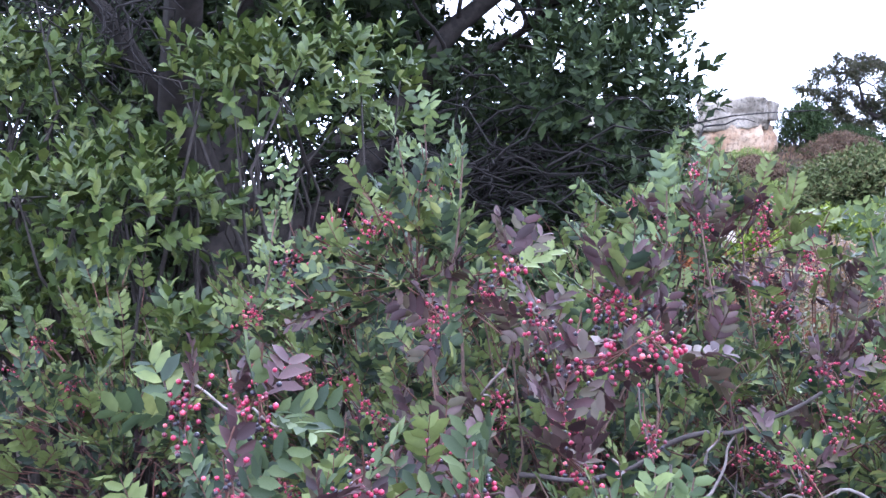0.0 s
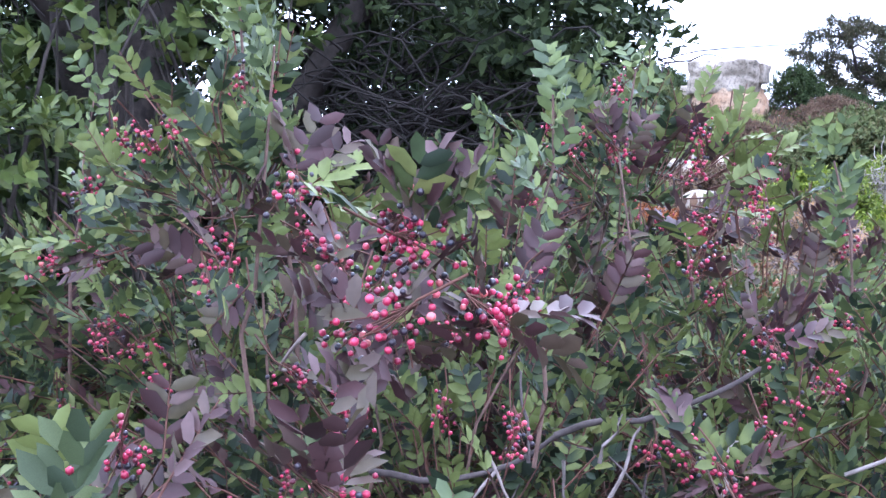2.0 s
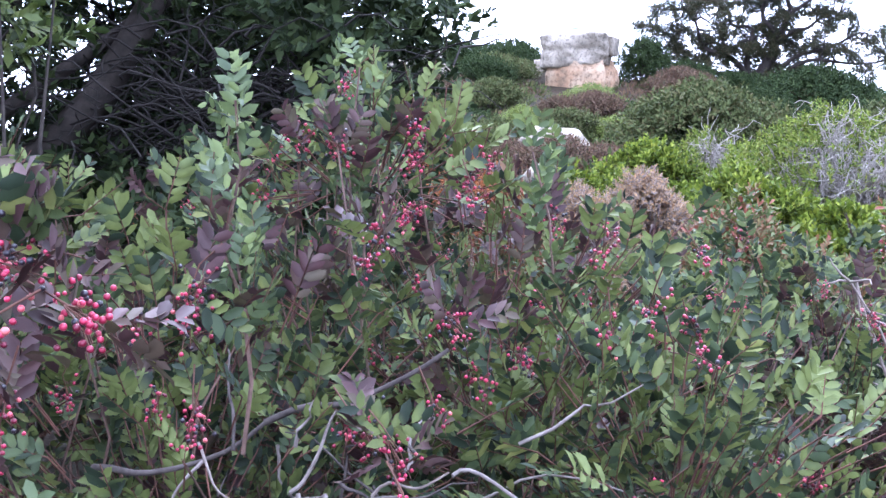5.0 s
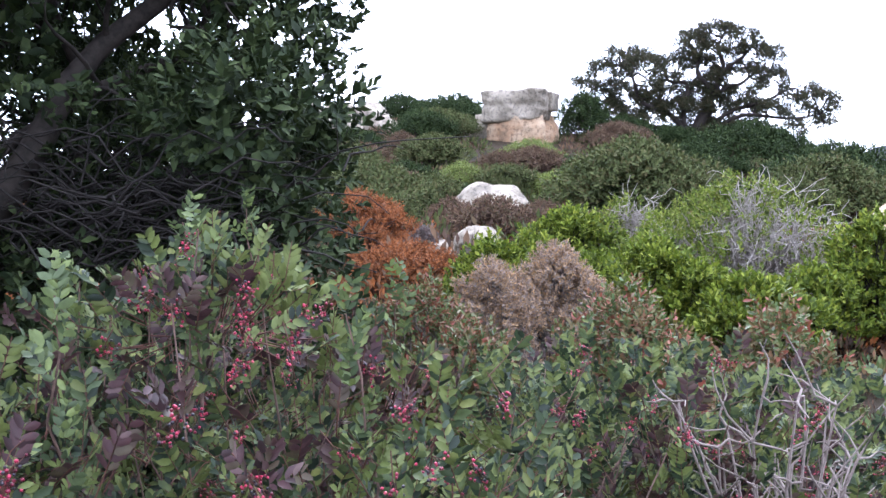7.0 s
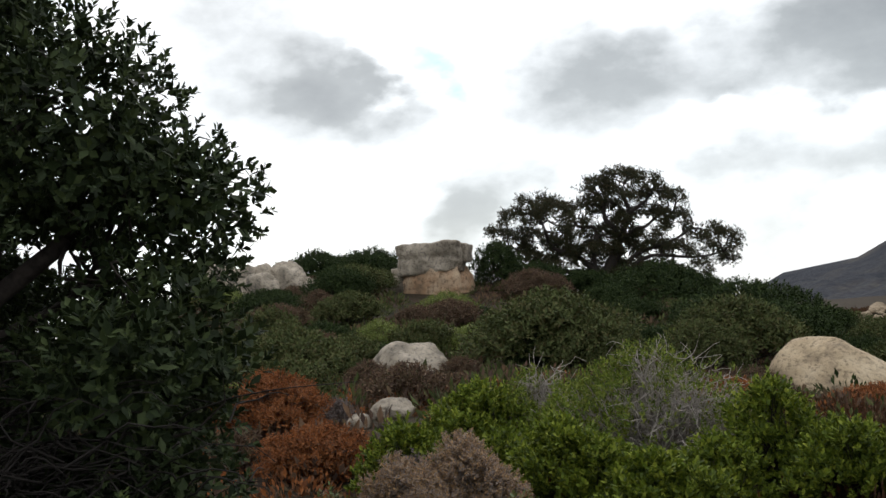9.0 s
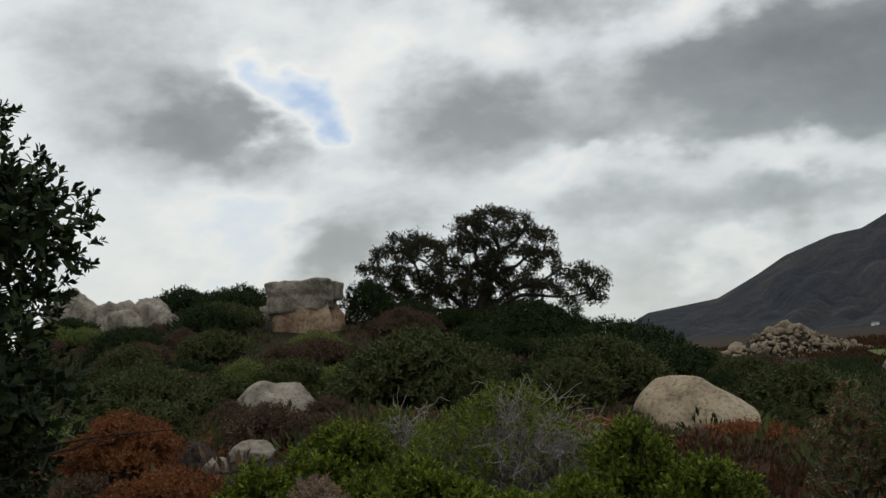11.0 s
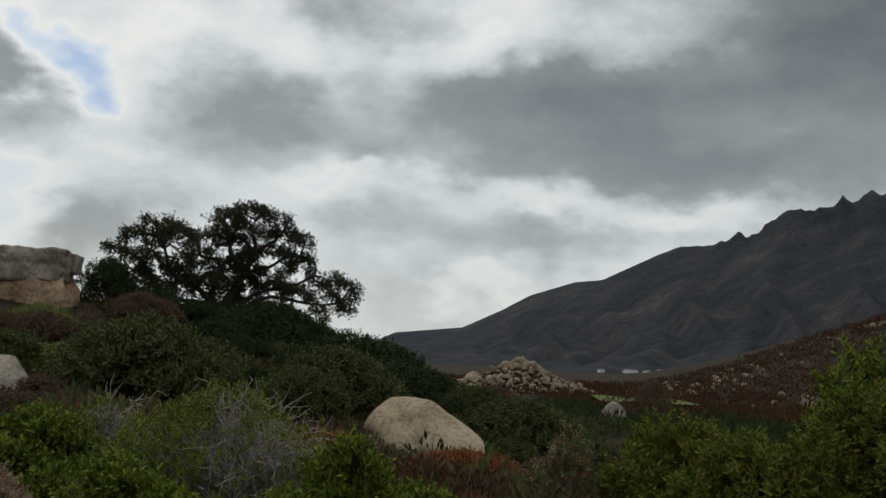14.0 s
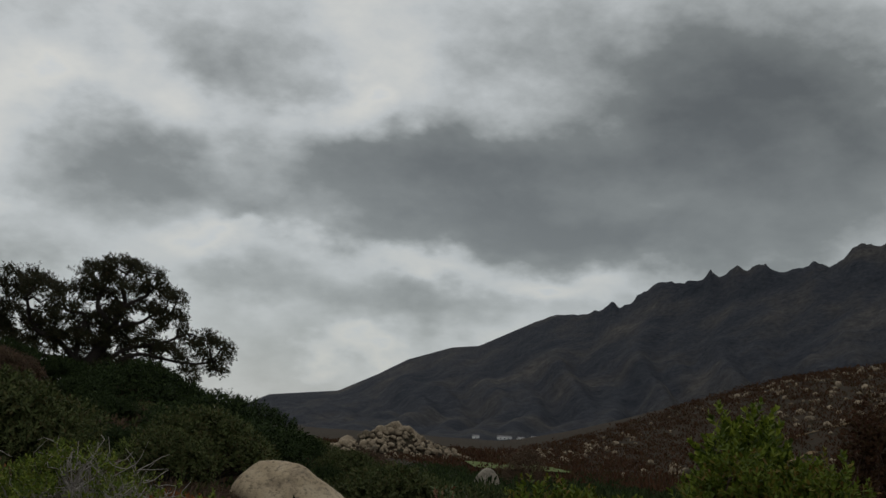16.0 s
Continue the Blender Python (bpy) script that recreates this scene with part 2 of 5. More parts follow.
PLUM = (0.060, 0.028, 0.030)
LEAF = {
    "berry": leaf_material("berry_shrub_leaf", [(0.012, 0.019, 0.012), (0.026, 0.041, 0.020), (0.050, 0.072, 0.028), (0.080, 0.104, 0.036), (0.21, 0.22, 0.065)], 0.58, 0.3, 0.22, 0.10, (0.12, 0.145, 0.042)),
    "plum": leaf_material("plum_leaf", [(0.024, 0.013, 0.014), (0.044, 0.021, 0.023), PLUM, (0.065, 0.054, 0.030), (0.10, 0.060, 0.060)], 0.58, 0.3, 0.15),
    "tree": leaf_material("evergreen_leaf", [(0.012, 0.019, 0.008), (0.028, 0.042, 0.016), (0.060, 0.080, 0.028)], 0.6, 0.14, 0.10),
    "hill_tree": leaf_material("hill_tree_leaf", [(0.022, 0.026, 0.012), (0.038, 0.042, 0.018), (0.066, 0.046, 0.024)], 0.7, 0.15, 0.15),
    "shoot": leaf_material("shoot_leaf", [(0.048, 0.070, 0.034), (0.085, 0.115, 0.045), (0.16, 0.20, 0.06)], 0.52, 0.35, 0.25),
    "front": leaf_material("front_leaf", [(0.024, 0.038, 0.010), (0.052, 0.076, 0.017), (0.086, 0.115, 0.025), (0.13, 0.15, 0.038)], 0.45, 0.3, 0.22),
    "bright_green": leaf_material("bright_leaf", [(0.036, 0.054, 0.008), (0.082, 0.118, 0.013), (0.15, 0.195, 0.020), (0.24, 0.27, 0.034)], 0.6, 0.2, 0.22),
    "mid_green": leaf_material("bush_leaf", [(0.036, 0.046, 0.017), (0.060, 0.075, 0.026), (0.092, 0.107, 0.038), (0.080, 0.066, 0.028)], 0.75, 0.10, 0.15),
    "dark_green": leaf_material("dark_bush_leaf", [(0.016, 0.026, 0.010), (0.028, 0.043, 0.015), (0.045, 0.064, 0.02)], 0.75, 0.08, 0.12),
    "yellow_green": leaf_material("yellowish_leaf", [(0.07, 0.10, 0.025), (0.13, 0.16, 0.03), (0.17, 0.20, 0.04)], 0.6, 0.25, 0.2),
    "olive": leaf_material("olive_leaf", [(0.045, 0.066, 0.010), (0.09, 0.12, 0.014), (0.13, 0.17, 0.018), (0.15, 0.085, 0.022)], 0.65, 0.15, 0.2),
    "twiggy": leaf_material("sparse_leaf", [(0.055, 0.08, 0.016), (0.10, 0.14, 0.02), (0.18, 0.22, 0.03), (0.16, 0.16, 0.04)], 0.65, 0.15, 0.2),
    "orange_heath": leaf_material("rust_twiglet", [(0.11, 0.045, 0.020), (0.21, 0.075, 0.026), (0.30, 0.11, 0.034), (0.14, 0.075, 0.045)], 0.8, 0.15, 0.15),
    "brown_heath": leaf_material("brown_twiglet", [(0.06, 0.04, 0.032), (0.11, 0.07, 0.05), (0.14, 0.085, 0.05), (0.07, 0.065, 0.035)], 0.8, 0.15, 0.15),
    "grey_heath": leaf_material("grey_twiglet", [(0.10, 0.085, 0.085), (0.17, 0.14, 0.135), (0.13, 0.09, 0.07)], 0.8, 0.15, 0.15),
    "tan_heath": leaf_material("tan_twiglet", [(0.20, 0.165, 0.15), (0.29, 0.235, 0.20), (0.42, 0.26, 0.12), (0.20, 0.15, 0.12)], 0.8, 0.15, 0.15),
    "red_tip": leaf_material("red_tip_leaf", [(0.06, 0.095, 0.035), (0.11, 0.155, 0.05), (0.24, 0.065, 0.045), (0.09, 0.13, 0.04), (0.19, 0.11, 0.055)], 0.5, 0.35, 0.2),
    "red_heath": leaf_material("dull_red_twiglet", [(0.04, 0.02, 0.012), (0.075, 0.032, 0.016), (0.055, 0.04, 0.018)], 0.8, 0.15, 0.15),
}
BARK_GREY = bark_material("weathered_twig", (0.21, 0.18, 0.168), (0.10, 0.082, 0.075))
BARK_DARK = bark_material("dark_bark", (0.042, 0.034, 0.029), (0.016, 0.013, 0.012), 25.0)
BARK_BROWN = bark_material("brown_twig", (0.16, 0.10, 0.08), (0.06, 0.04, 0.035))
BARK_SILVER = bark_material("bleached_twig", (0.36, 0.32, 0.295), (0.18, 0.155, 0.14))
BARK_TWIG = bark_material("pale_twig", (0.25, 0.205, 0.185), (0.12, 0.095, 0.085))
ROCK = rock_material("pale_granite", (0.38, 0.33, 0.27), (0.28, 0.24, 0.19), (0.12, 0.105, 0.09))
ROCK_WARM = rock_material("warm_sandstone", (0.43, 0.32, 0.22), (0.37, 0.235, 0.145), (0.17, 0.13, 0.09), 0.8)
ROCK_TAN = rock_material("tan_granite", (0.46, 0.37, 0.26), (0.38, 0.295, 0.195), (0.20, 0.155, 0.11), 1.0)
ROCK_DARK = rock_material("grey_wall_stone", (0.26, 0.24, 0.22), (0.19, 0.175, 0.16), (0.09, 0.08, 0.075), 3.0)
ROCK_FAR = rock_material("far_granite", (0.34, 0.27, 0.19), (0.23, 0.18, 0.125), (0.07, 0.058, 0.04), 0.3)
GROUND = ground_material("scrub_soil", [(0.30, (0.018, 0.021, 0.010)), (0.45, (0.032, 0.025, 0.016)), (0.60, (0.046, 0.030, 0.020)), (0.75, (0.025, 0.027, 0.013))])
# the blue-grey of distance haze is put into the mountain's base colours
MOUNTAIN = ground_material("hazy_mountain_scrub", [(0.33, (0.024, 0.029, 0.040)), (0.48, (0.037, 0.041, 0.052)), (0.62, (0.056, 0.055, 0.058)), (0.78, (0.11, 0.10, 0.09))], 0.006, 9.0)
FIELD = ground_material("meadow_grass", [(0.3, (0.075, 0.10, 0.03)), (0.7, (0.12, 0.15, 0.045))], 0.05)


# ---------------------------------------------------------------- mesh tools
rng = np.random.default_rng(7)


def unit(v):
    return v / np.maximum(np.linalg.norm(v, axis=-1, keepdims=True), 1e-9)


LEAF_FULL = (np.array([(0, 0, 0), (.28, .30, .06), (.66, .36, .05), (1, 0, -.10), (.66, -.36, .05), (.28, -.30, .06), (.30, 0, -.02), (.66, 0, -.02)]),
             [(0, 6, 1), (6, 7, 2, 1), (7, 3, 2), (0, 5, 6), (5, 4, 7, 6), (4, 3, 7)])
LEAFLET = (np.array([(0, 0, 0), (.22, .40, .05), (.68, .45, .04), (1, 0, -.10), (.68, -.45, .04), (.22, -.40, .05), (.24, 0, -.02), (.70, 0, -.03)]), LEAF_FULL[1])
LEAF_MID = (np.array([(0, 0, 0), (.30, .31, .05), (.72, .31, .04), (1, 0, -.08), (.72, -.31, .04), (.30, -.31, .05)]), [(0, 3, 2, 1), (0, 5, 4, 3)])
LEAF_SMALL = (np.array([(0, 0, 0), (.5, .32, .05), (1, 0, -.06), (.5, -.32, .05)]), [(0, 2, 1), (0, 3, 2)])
LEAF_NEEDLE = (np.array([(0, .0, 0), (.5, .10, 0), (1, 0, 0), (.5, -.10, .03)]), [(0, 2, 1), (0, 3, 2)])


def leaves(base, along, normal, length, wide, template):
    """Vertices and faces for many leaves: base, way along the leaf, its upper side, length and width."""
    tv, tf = template
    a = unit(along)
    s = unit(np.cross(normal, a))
    n = np.cross(a, s)
    L, W = np.broadcast_to(length, len(base)), np.broadcast_to(wide, len(base))
    v = base[:, None] + a[:, None] * (tv[None, :, :1] * L[:, None, None]) + s[:, None] * (tv[None, :, 1:2] * W[:, None, None]) + n[:, None] * (tv[None, :, 2:] * L[:, None, None])
    k = len(tv)
    offs = np.arange(len(base)) * k
    faces = []
    for f in tf:
        faces.append(np.stack([offs + i for i in f], 1))
    return v.reshape(-1, 3), faces


def mesh_from(name, verts, faces, mat, smooth=False):
    """faces: arrays of equal-sized polygons."""
    me = bpy.data.meshes.new(name)
    faces = [f for f in faces if len(f)]
    loops = np.concatenate([f.ravel() for f in faces]).astype(np.int32)
    sizes = np.concatenate([np.full(len(f), f.shape[1]) for f in faces]).astype(np.int32)
    me.vertices.add(len(verts))
    me.vertices.foreach_set("co", np.asarray(verts, np.float32).ravel())
    me.loops.add(len(loops))
    me.loops.foreach_set("vertex_index", loops)
    me.polygons.add(len(sizes))
    me.polygons.foreach_set("loop_start", np.r_[0, np.cumsum(sizes)[:-1]].astype(np.int32))
    me.polygons.foreach_set("loop_total", sizes)
    if smooth:
        me.polygons.foreach_set("use_smooth", np.ones(len(sizes), bool))
    me.update(calc_edges=True)
    me.materials.append(mat)
    return me


def tubes(lines, sides=5):
    """Tapered tubes along polylines: a list of (points, radii)."""
    V, F, off = [], [], 0
    ang = np.arange(sides) * 2 * np.pi / sides
    for pts, rad in lines:
        pts, rad = np.asarray(pts, float), np.asarray(rad, float)
        t = unit(np.gradient(pts, axis=0))
        ref = np.where(np.abs(t[:, 2:3]) > 0.9, np.array([[1.0, 0, 0]]), np.array([[0, 0, 1.0]]))
        s = unit(np.cross(t, ref))
        u = np.cross(s, t)
        ring = pts[:, None] + rad[:, None, None] * (np.cos(ang)[None, :, None] * s[:, None] + np.sin(ang)[None, :, None] * u[:, None])
        V.append(ring.reshape(-1, 3))
        n = len(pts)
        i, j = np.meshgrid(np.arange(n - 1), np.arange(sides), indexing="ij")
        a0 = off + i * sides + j
        a1 = off + i * sides + (j + 1) % sides
        F.append(np.stack([a0, a1, a1 + sides, a0 + sides], -1).reshape(-1, 4))
        off += n * sides
    return np.concatenate(V), [np.concatenate(F)]


def bent(a, b, n=6, bend=0.12, sag=0.0):
    """A crooked line from a to b."""
    a, b = np.asarray(a, float), np.asarray(b, float)
    t = np.linspace(0, 1, n)[:, None]
    size = np.linalg.norm(b - a)
    wob = sum(rng.normal(0, bend * size * 0.45 / k, (1, 3)) * np.sin(np.pi * k * t + (0 if k == 1 else 0.0)) for k in (1, 2, 3, 4))
    arch = np.array([0, 0, 1.0]) * np.sin(np.pi * t) * sag * size
    return a + (b - a) * t + wob + arch


def thing(name, x, y, z, label, category, group="", kind=""):
    ob = new(name)
    ob.empty_display_size = 0.1
    ob.location = (x, y, z)
    return tagged(ob, label, category, group, kind)


def part(name, me, parent, label="", kind=""):
    """One mesh object under a thing or a part; the mesh is in the thing's own coordinates."""
    ob = new(name, me)
    ob.parent = parent
    return tagged(ob, label, kind=kind)


def wave(p, f, seed=0.0):
    """Smooth uneven values in about -1 to 1 at many points."""
    x, y, z = p[..., 0] * f + seed, p[..., 1] * f + seed * 1.7, p[..., 2] * f - seed
    return (np.sin(x * 1.7 + 1.3 * np.sin(y * 1.1 + seed)) + np.sin(y * 1.9 + 1.1 * np.sin(z * 1.3)) + np.sin(z * 1.6 + 1.2 * np.sin(x * 1.2))) / 3


# ---------------------------------------------------------------- the lie of the land
def smooth(a, b, v):
    t = np.clip((v - a) / (b - a), 0, 1)
    return t * t * (3 - 2 * t)


def ground_z(x, y):
    x, y = np.asarray(x, float), np.asarray(y, float)
    g = lambda cx, cy, sx, sy: np.exp(-((x - cx) / sx) ** 2 - ((y - cy) / sy) ** 2)
    z = 4.8 * g(-13, 52, 17, 22) + 3.0 * g(-42, 60, 22, 40) + 0.6 * g(-4, 14, 5, 8) - 1.3 * g(9, 28, 6, 12)
    z = z - 3.3 * (1 - np.exp(-(np.maximum(y, 0) / 70) ** 2)) + 0.35 * g(4, 6, 2.5, 3)
    z = z + 27 * smooth(58, 165, x - 0.15 * np.maximum(y - 140, 0)) * smooth(40, 110, y) * (1 - smooth(220, 520, y))
    z = z - 6.5 * smooth(250, 1300, y)
    return z + 0.06 * np.sin(x * 0.9 + 0.6 * np.sin(y * 0.7)) * np.sin(y * 0.8) * smooth(2, 8, np.hypot(x, y))


def build_ground():
    """One sheet from the feet to the horizon, finer near by."""
    s = np.linspace(-1, 1, 300)
    d = np.sign(s) * (np.abs(s) * 22 + np.abs(s) ** 6 * 4400)
    X, Y = np.meshgrid(d, d + 15, indexing="ij")
    Z = ground_z(X, Y)
    n = len(s)
    i, j = np.meshgrid(np.arange(n - 1), np.arange(n - 1), indexing="ij")
    a0 = i * n + j
    faces = np.stack([a0, a0 + n, a0 + n + 1, a0 + 1], -1).reshape(-1, 4)
    ob = new("ground", mesh_from("ground", np.stack([X, Y, Z], -1).reshape(-1, 3), [faces], GROUND, True))
    tagged(ob, "brown scrubby hillside soil sloping down into a valley", "ground", kind="structure")


build_ground()

# skyline of the mountain: bearing and slope of sight
RIDGE = [(-0.02, -0.003), (0.05, -0.003), (0.071, 0.0093), (0.096, 0.0217), (0.16, 0.0296), (0.197, 0.0481), (0.223, 0.0633), (0.265, 0.0777), (0.29, 0.0807), (0.342, 0.1067), (0.364, 0.1158), (0.397, 0.1172),
         (0.452, 0.1415), (0.497, 0.1478), (0.531, 0.1588), (0.587, 0.1658), (0.634, 0.1875), (0.657, 0.1925), (0.75, 0.21), (0.9, 0.2), (1.2, 0.12)]


def build_mountain():
    na, nr = 620, 70
    az = np.linspace(-0.02, 1.2, na)
    ridge = np.interp(az, *zip(*RIDGE))
    crag = smooth(0.33, 0.45, az)
    knots = [np.interp(az, np.linspace(-0.02, 1.2, n), np.random.default_rng(n).random(n)) for n in (60, 150, 420)]
    teeth = crag * (0.013 * knots[0] + 0.011 * knots[1] ** 1.5 + 0.003 * knots[2] - 0.0095)
    far = np.interp(az, [0, 0.1, 0.3, 0.6, 1.2], [4300, 4000, 3350, 2700, 2400])
    near = far * 0.42
    t = np.linspace(0, 1.25, nr)
    A, Tt = np.meshgrid(az, t, indexing="ij")
    R = near[:, None] + (far - near)[:, None] * Tt
    top = np.maximum(ridge * far, -8.0)
    prof = np.where(Tt <= 1, 0.14 * Tt + 0.86 * Tt ** 2.3, 1 - (Tt - 1) * 1.6)
    X, Y = R * np.sin(A), R * np.cos(A)
    gully = np.sin(A * 70 + 3 * np.sin(Tt * 5 + A * 9)) + 0.6 * np.sin(A * 171 + 2.2 * np.sin(Tt * 11))
    Z = -11 + (top[:, None] + 11) * prof + gully * 13 * np.sin(np.pi * np.clip(Tt, 0, 1)) * np.clip(top[:, None] / 200, 0, 1)
    Z = Z + (teeth * far)[:, None] * np.clip(1 - np.abs(Tt - 1) * 7, 0, 1) ** 1.5
    Z = Z + 5 * wave(np.stack([X, Y, Z * 2], -1), 0.006, 2.0) * np.sin(np.pi * np.clip(Tt, 0, 1)) + 13 * wave(np.stack([X, Y, Z * 0.3], -1), 0.031, 5.0) * np.sin(np.pi * np.clip(Tt, 0, 1))
    i, j = np.meshgrid(np.arange(na - 1), np.arange(nr - 1), indexing="ij")
    a0 = i * nr + j
    faces = np.stack([a0, a0 + 1, a0 + nr + 1, a0 + nr], -1).reshape(-1, 4)
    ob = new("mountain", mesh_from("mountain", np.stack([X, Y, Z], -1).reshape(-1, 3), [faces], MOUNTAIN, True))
    tagged(ob, "dark craggy mountain ridge beyond the valley", "mountain", kind="structure")


build_mountain()


# ---------------------------------------------------------------- rocks
def rock_mesh(name, rx, ry, rz, seed, mat, rough=0.12, cuts=5, lean=0.0, planes=7):
    """A weathered boulder: a ball pushed about, with flattened faces."""
    bm = bmesh.new()
    bmesh.ops.create_icosphere(bm, subdivisions=cuts, radius=1.0)
    v = np.array([x.co[:] for x in bm.verts])
    r = np.random.default_rng(seed)
    for _ in range(planes):
        d = unit(r.normal(0, 1, 3))
        lim = r.uniform(0.72, 0.93)
        over = np.maximum(v @ d - lim, 0)
        v = v - over[:, None] * d * 0.85
    n = unit(v)
    v = v + n * (rough * wave(v, 1.6, seed * 1.3) + rough * 0.45 * wave(v, 4.2, seed * 2.1) + rough * 0.18 * wave(v, 11.0, seed))[:, None]
    v[:, 2] = np.where(v[:, 2] < -0.35, -0.35 + (v[:, 2] + 0.35) * 0.3, v[:, 2])
    v[:, 2] = np.where(v[:, 2] > -0.3, (v[:, 2] + 0.3) * (1 - lean * np.clip(v[:, 0] + 0.25, -0.6, 1)) - 0.3, v[:, 2])
    v = v * np.array([rx, ry, rz])
    for x, co in zip(bm.verts, v):
        x.co = co
    me = bpy.data.meshes.new(name)
    bm.to_mesh(me)
    bm.free()
    me.polygons.foreach_set("use_smooth", np.ones(len(me.polygons), bool))
    me.materials.append(mat)
    return me


def boulder(x, y, z, rx, ry, rz, seed, label, mat=None, turn=0.0, cuts=5, group="", rough=0.12, lean=0.0, planes=7):
    ob = new("boulder", rock_mesh("boulder", rx, ry, rz, seed, mat or ROCK, rough, cuts, lean, planes))
    ob.location, ob.rotation_euler = (x, y, z), (0, 0, radians(turn))
    return tagged(ob, label, "rock", group)


# ---------------------------------------------------------------- plants
def dome_points(n, lobes, inner=0.35, low=-0.35):
    """Points and outward ways over the skin of a lumpy crown made of several ellipsoids (cx, cy, cz, rx, ry, rz)."""
    lobes = np.array(lobes, float)
    area = np.array([(l[3] * l[4] + l[3] * l[5] + l[4] * l[5]) for l in lobes])
    pick = rng.choice(len(lobes), int(n * 1.6), p=area / area.sum())
    d = unit(rng.normal(0, 1, (len(pick), 3)))
    d[:, 2] = np.where(d[:, 2] < low, -d[:, 2] * 0.6, d[:, 2])
    c, r = lobes[pick, :3], lobes[pick, 3:]
    depth = 1 - inner * rng.random(len(pick)) ** 1.8
    lump = 1 + 0.13 * wave(d * 2 + c, 2.3, 3.0) + 0.06 * wave(d * 3 + c, 6.0, 5.0)
    p = c + d * r * (depth * lump)[:, None]
    ways = unit(d / r * r.mean(1, keepdims=True))
    inside = np.zeros(len(p), bool)
    for i, l in enumerate(lobes):
        q = (p - l[:3]) / l[3:]
        inside |= (pick != i) & ((q ** 2).sum(1) < (1 - inner) ** 2)
    keep = np.flatnonzero(~inside)[:n]
    return p[keep], ways[keep]


def sprigs(p, way, per, stem, leaf_len, leaf_wide, spread=0.9, lift=0.5, jitter=0.25):
    """Leaves along short stems that start at p and point about along way."""
    m = len(p)
    d = unit(way + np.array([0, 0, lift]) + rng.normal(0, jitter, (m, 3)))
    ref = unit(np.cross(d, rng.normal(0, 1, (m, 3))))
    oth = np.cross(d, ref)
    base, along, normal, size = [], [], [], []
    for k in range(per):
        t = (k + 0.4) / per
        a = k * 2.4 + rng.normal(0, 0.3, m)
        out = ref * np.cos(a)[:, None] + oth * np.sin(a)[:, None]
        op = spread * (1.15 - 0.6 * t)
        base.append(p + d * (t * stem))
        along.append(unit(d * np.cos(op) + out * np.sin(op) + rng.normal(0, 0.12, (m, 3))))
        normal.append(unit(d * 0.8 - out * 0.4 + rng.normal(0, 0.25, (m, 3)) + np.array([0, 0, 0.3])))
        size.append(np.full(m, 1.0 - 0.25 * t) * rng.uniform(0.75, 1.2, m))
    size = np.concatenate(size)
    return np.concatenate(base), np.concatenate(along), np.concatenate(normal), size * leaf_len, size * leaf_wide, d


def pinnate(p, way, pairs, stem, leaf_len, leaf_wide, lift=0.35, jitter=0.35):
    """Feather-like sprays: pairs of leaflets in one plane along a stalk."""
    m = len(p)
    d = unit(way + np.array([0, 0, lift]) + rng.normal(0, jitter, (m, 3)))
    up = unit(way * 0.5 + np.array([0, 0, 0.8]) + rng.normal(0, 0.5, (m, 3)))
    s = unit(np.cross(d, up))
    up = np.cross(s, d)
    base, along, normal, size = [], [], [], []
    for k in range(pairs):
        t = (k + 0.6) / pairs
        for side in (-1, 1):
            base.append(p + d * (t * stem))
            along.append(unit(d * 0.62 + s * side * 0.8 + up * 0.22 + rng.normal(0, 0.13, (m, 3))))
            normal.append(unit(up + rng.normal(0, 0.22, (m, 3))))
            size.append(np.full(m, 0.8 + 0.3 * np.sin(np.pi * min(1, t))) * rng.uniform(0.8, 1.2, m))
    size = np.concatenate(size)
    return np.concatenate(base), np.concatenate(along), np.concatenate(normal), size * leaf_len, size * leaf_wide, d


def twig_lines(root, tips, r0, r1, bend=0.14, n=6):
    return [(bent(root + rng.normal(0, 0.04, 3) * np.array([1, 1, 0.2]), t, n, bend), np.linspace(r0, r1, n)) for t in tips]


LOOKS = {
    # leaf length, width, leaves a sprig, sprigs a square metre, template, lift, bark, spread
    "mid_green": (0.095, 0.066, 6, 110, LEAF_SMALL, 0.5, BARK_DARK, 1.0),
    "dark_green": (0.10, 0.07, 6, 85, LEAF_SMALL, 0.4, BARK_DARK, 1.0),
    "yellow_green": (0.07, 0.05, 5, 110, LEAF_SMALL, 0.5, BARK_BROWN, 1.0),
    "bright_green": (0.058, 0.044, 9, 200, LEAF_MID, 0.9, BARK_DARK, 0.75),
    "twiggy": (0.044, 0.028, 6, 210, LEAF_MID, 0.7, BARK_SILVER, 0.85),
    "olive": (0.044, 0.030, 7, 400, LEAF_MID, 0.7, BARK_BROWN, 0.85),
    "red_tip": (0.036, 0.022, 7, 420, LEAF_MID, 0.7, BARK_GREY, 0.85),
    "orange_heath": (0.042, 0.03, 8, 420, LEAF_SMALL, 0.35, BARK_BROWN, 0.95),
    "brown_heath": (0.055, 0.036, 7, 260, LEAF_SMALL, 0.35, BARK_BROWN, 0.95),
    "grey_heath": (0.042, 0.025, 8, 420, LEAF_SMALL, 0.35, BARK_GREY, 0.95),
    "tan_heath": (0.026, 0.016, 9, 1500, LEAF_SMALL, 0.35, BARK_GREY, 0.95),
    "red_heath": (0.035, 0.024, 8, 600, LEAF_SMALL, 0.35, BARK_BROWN, 0.95),
}
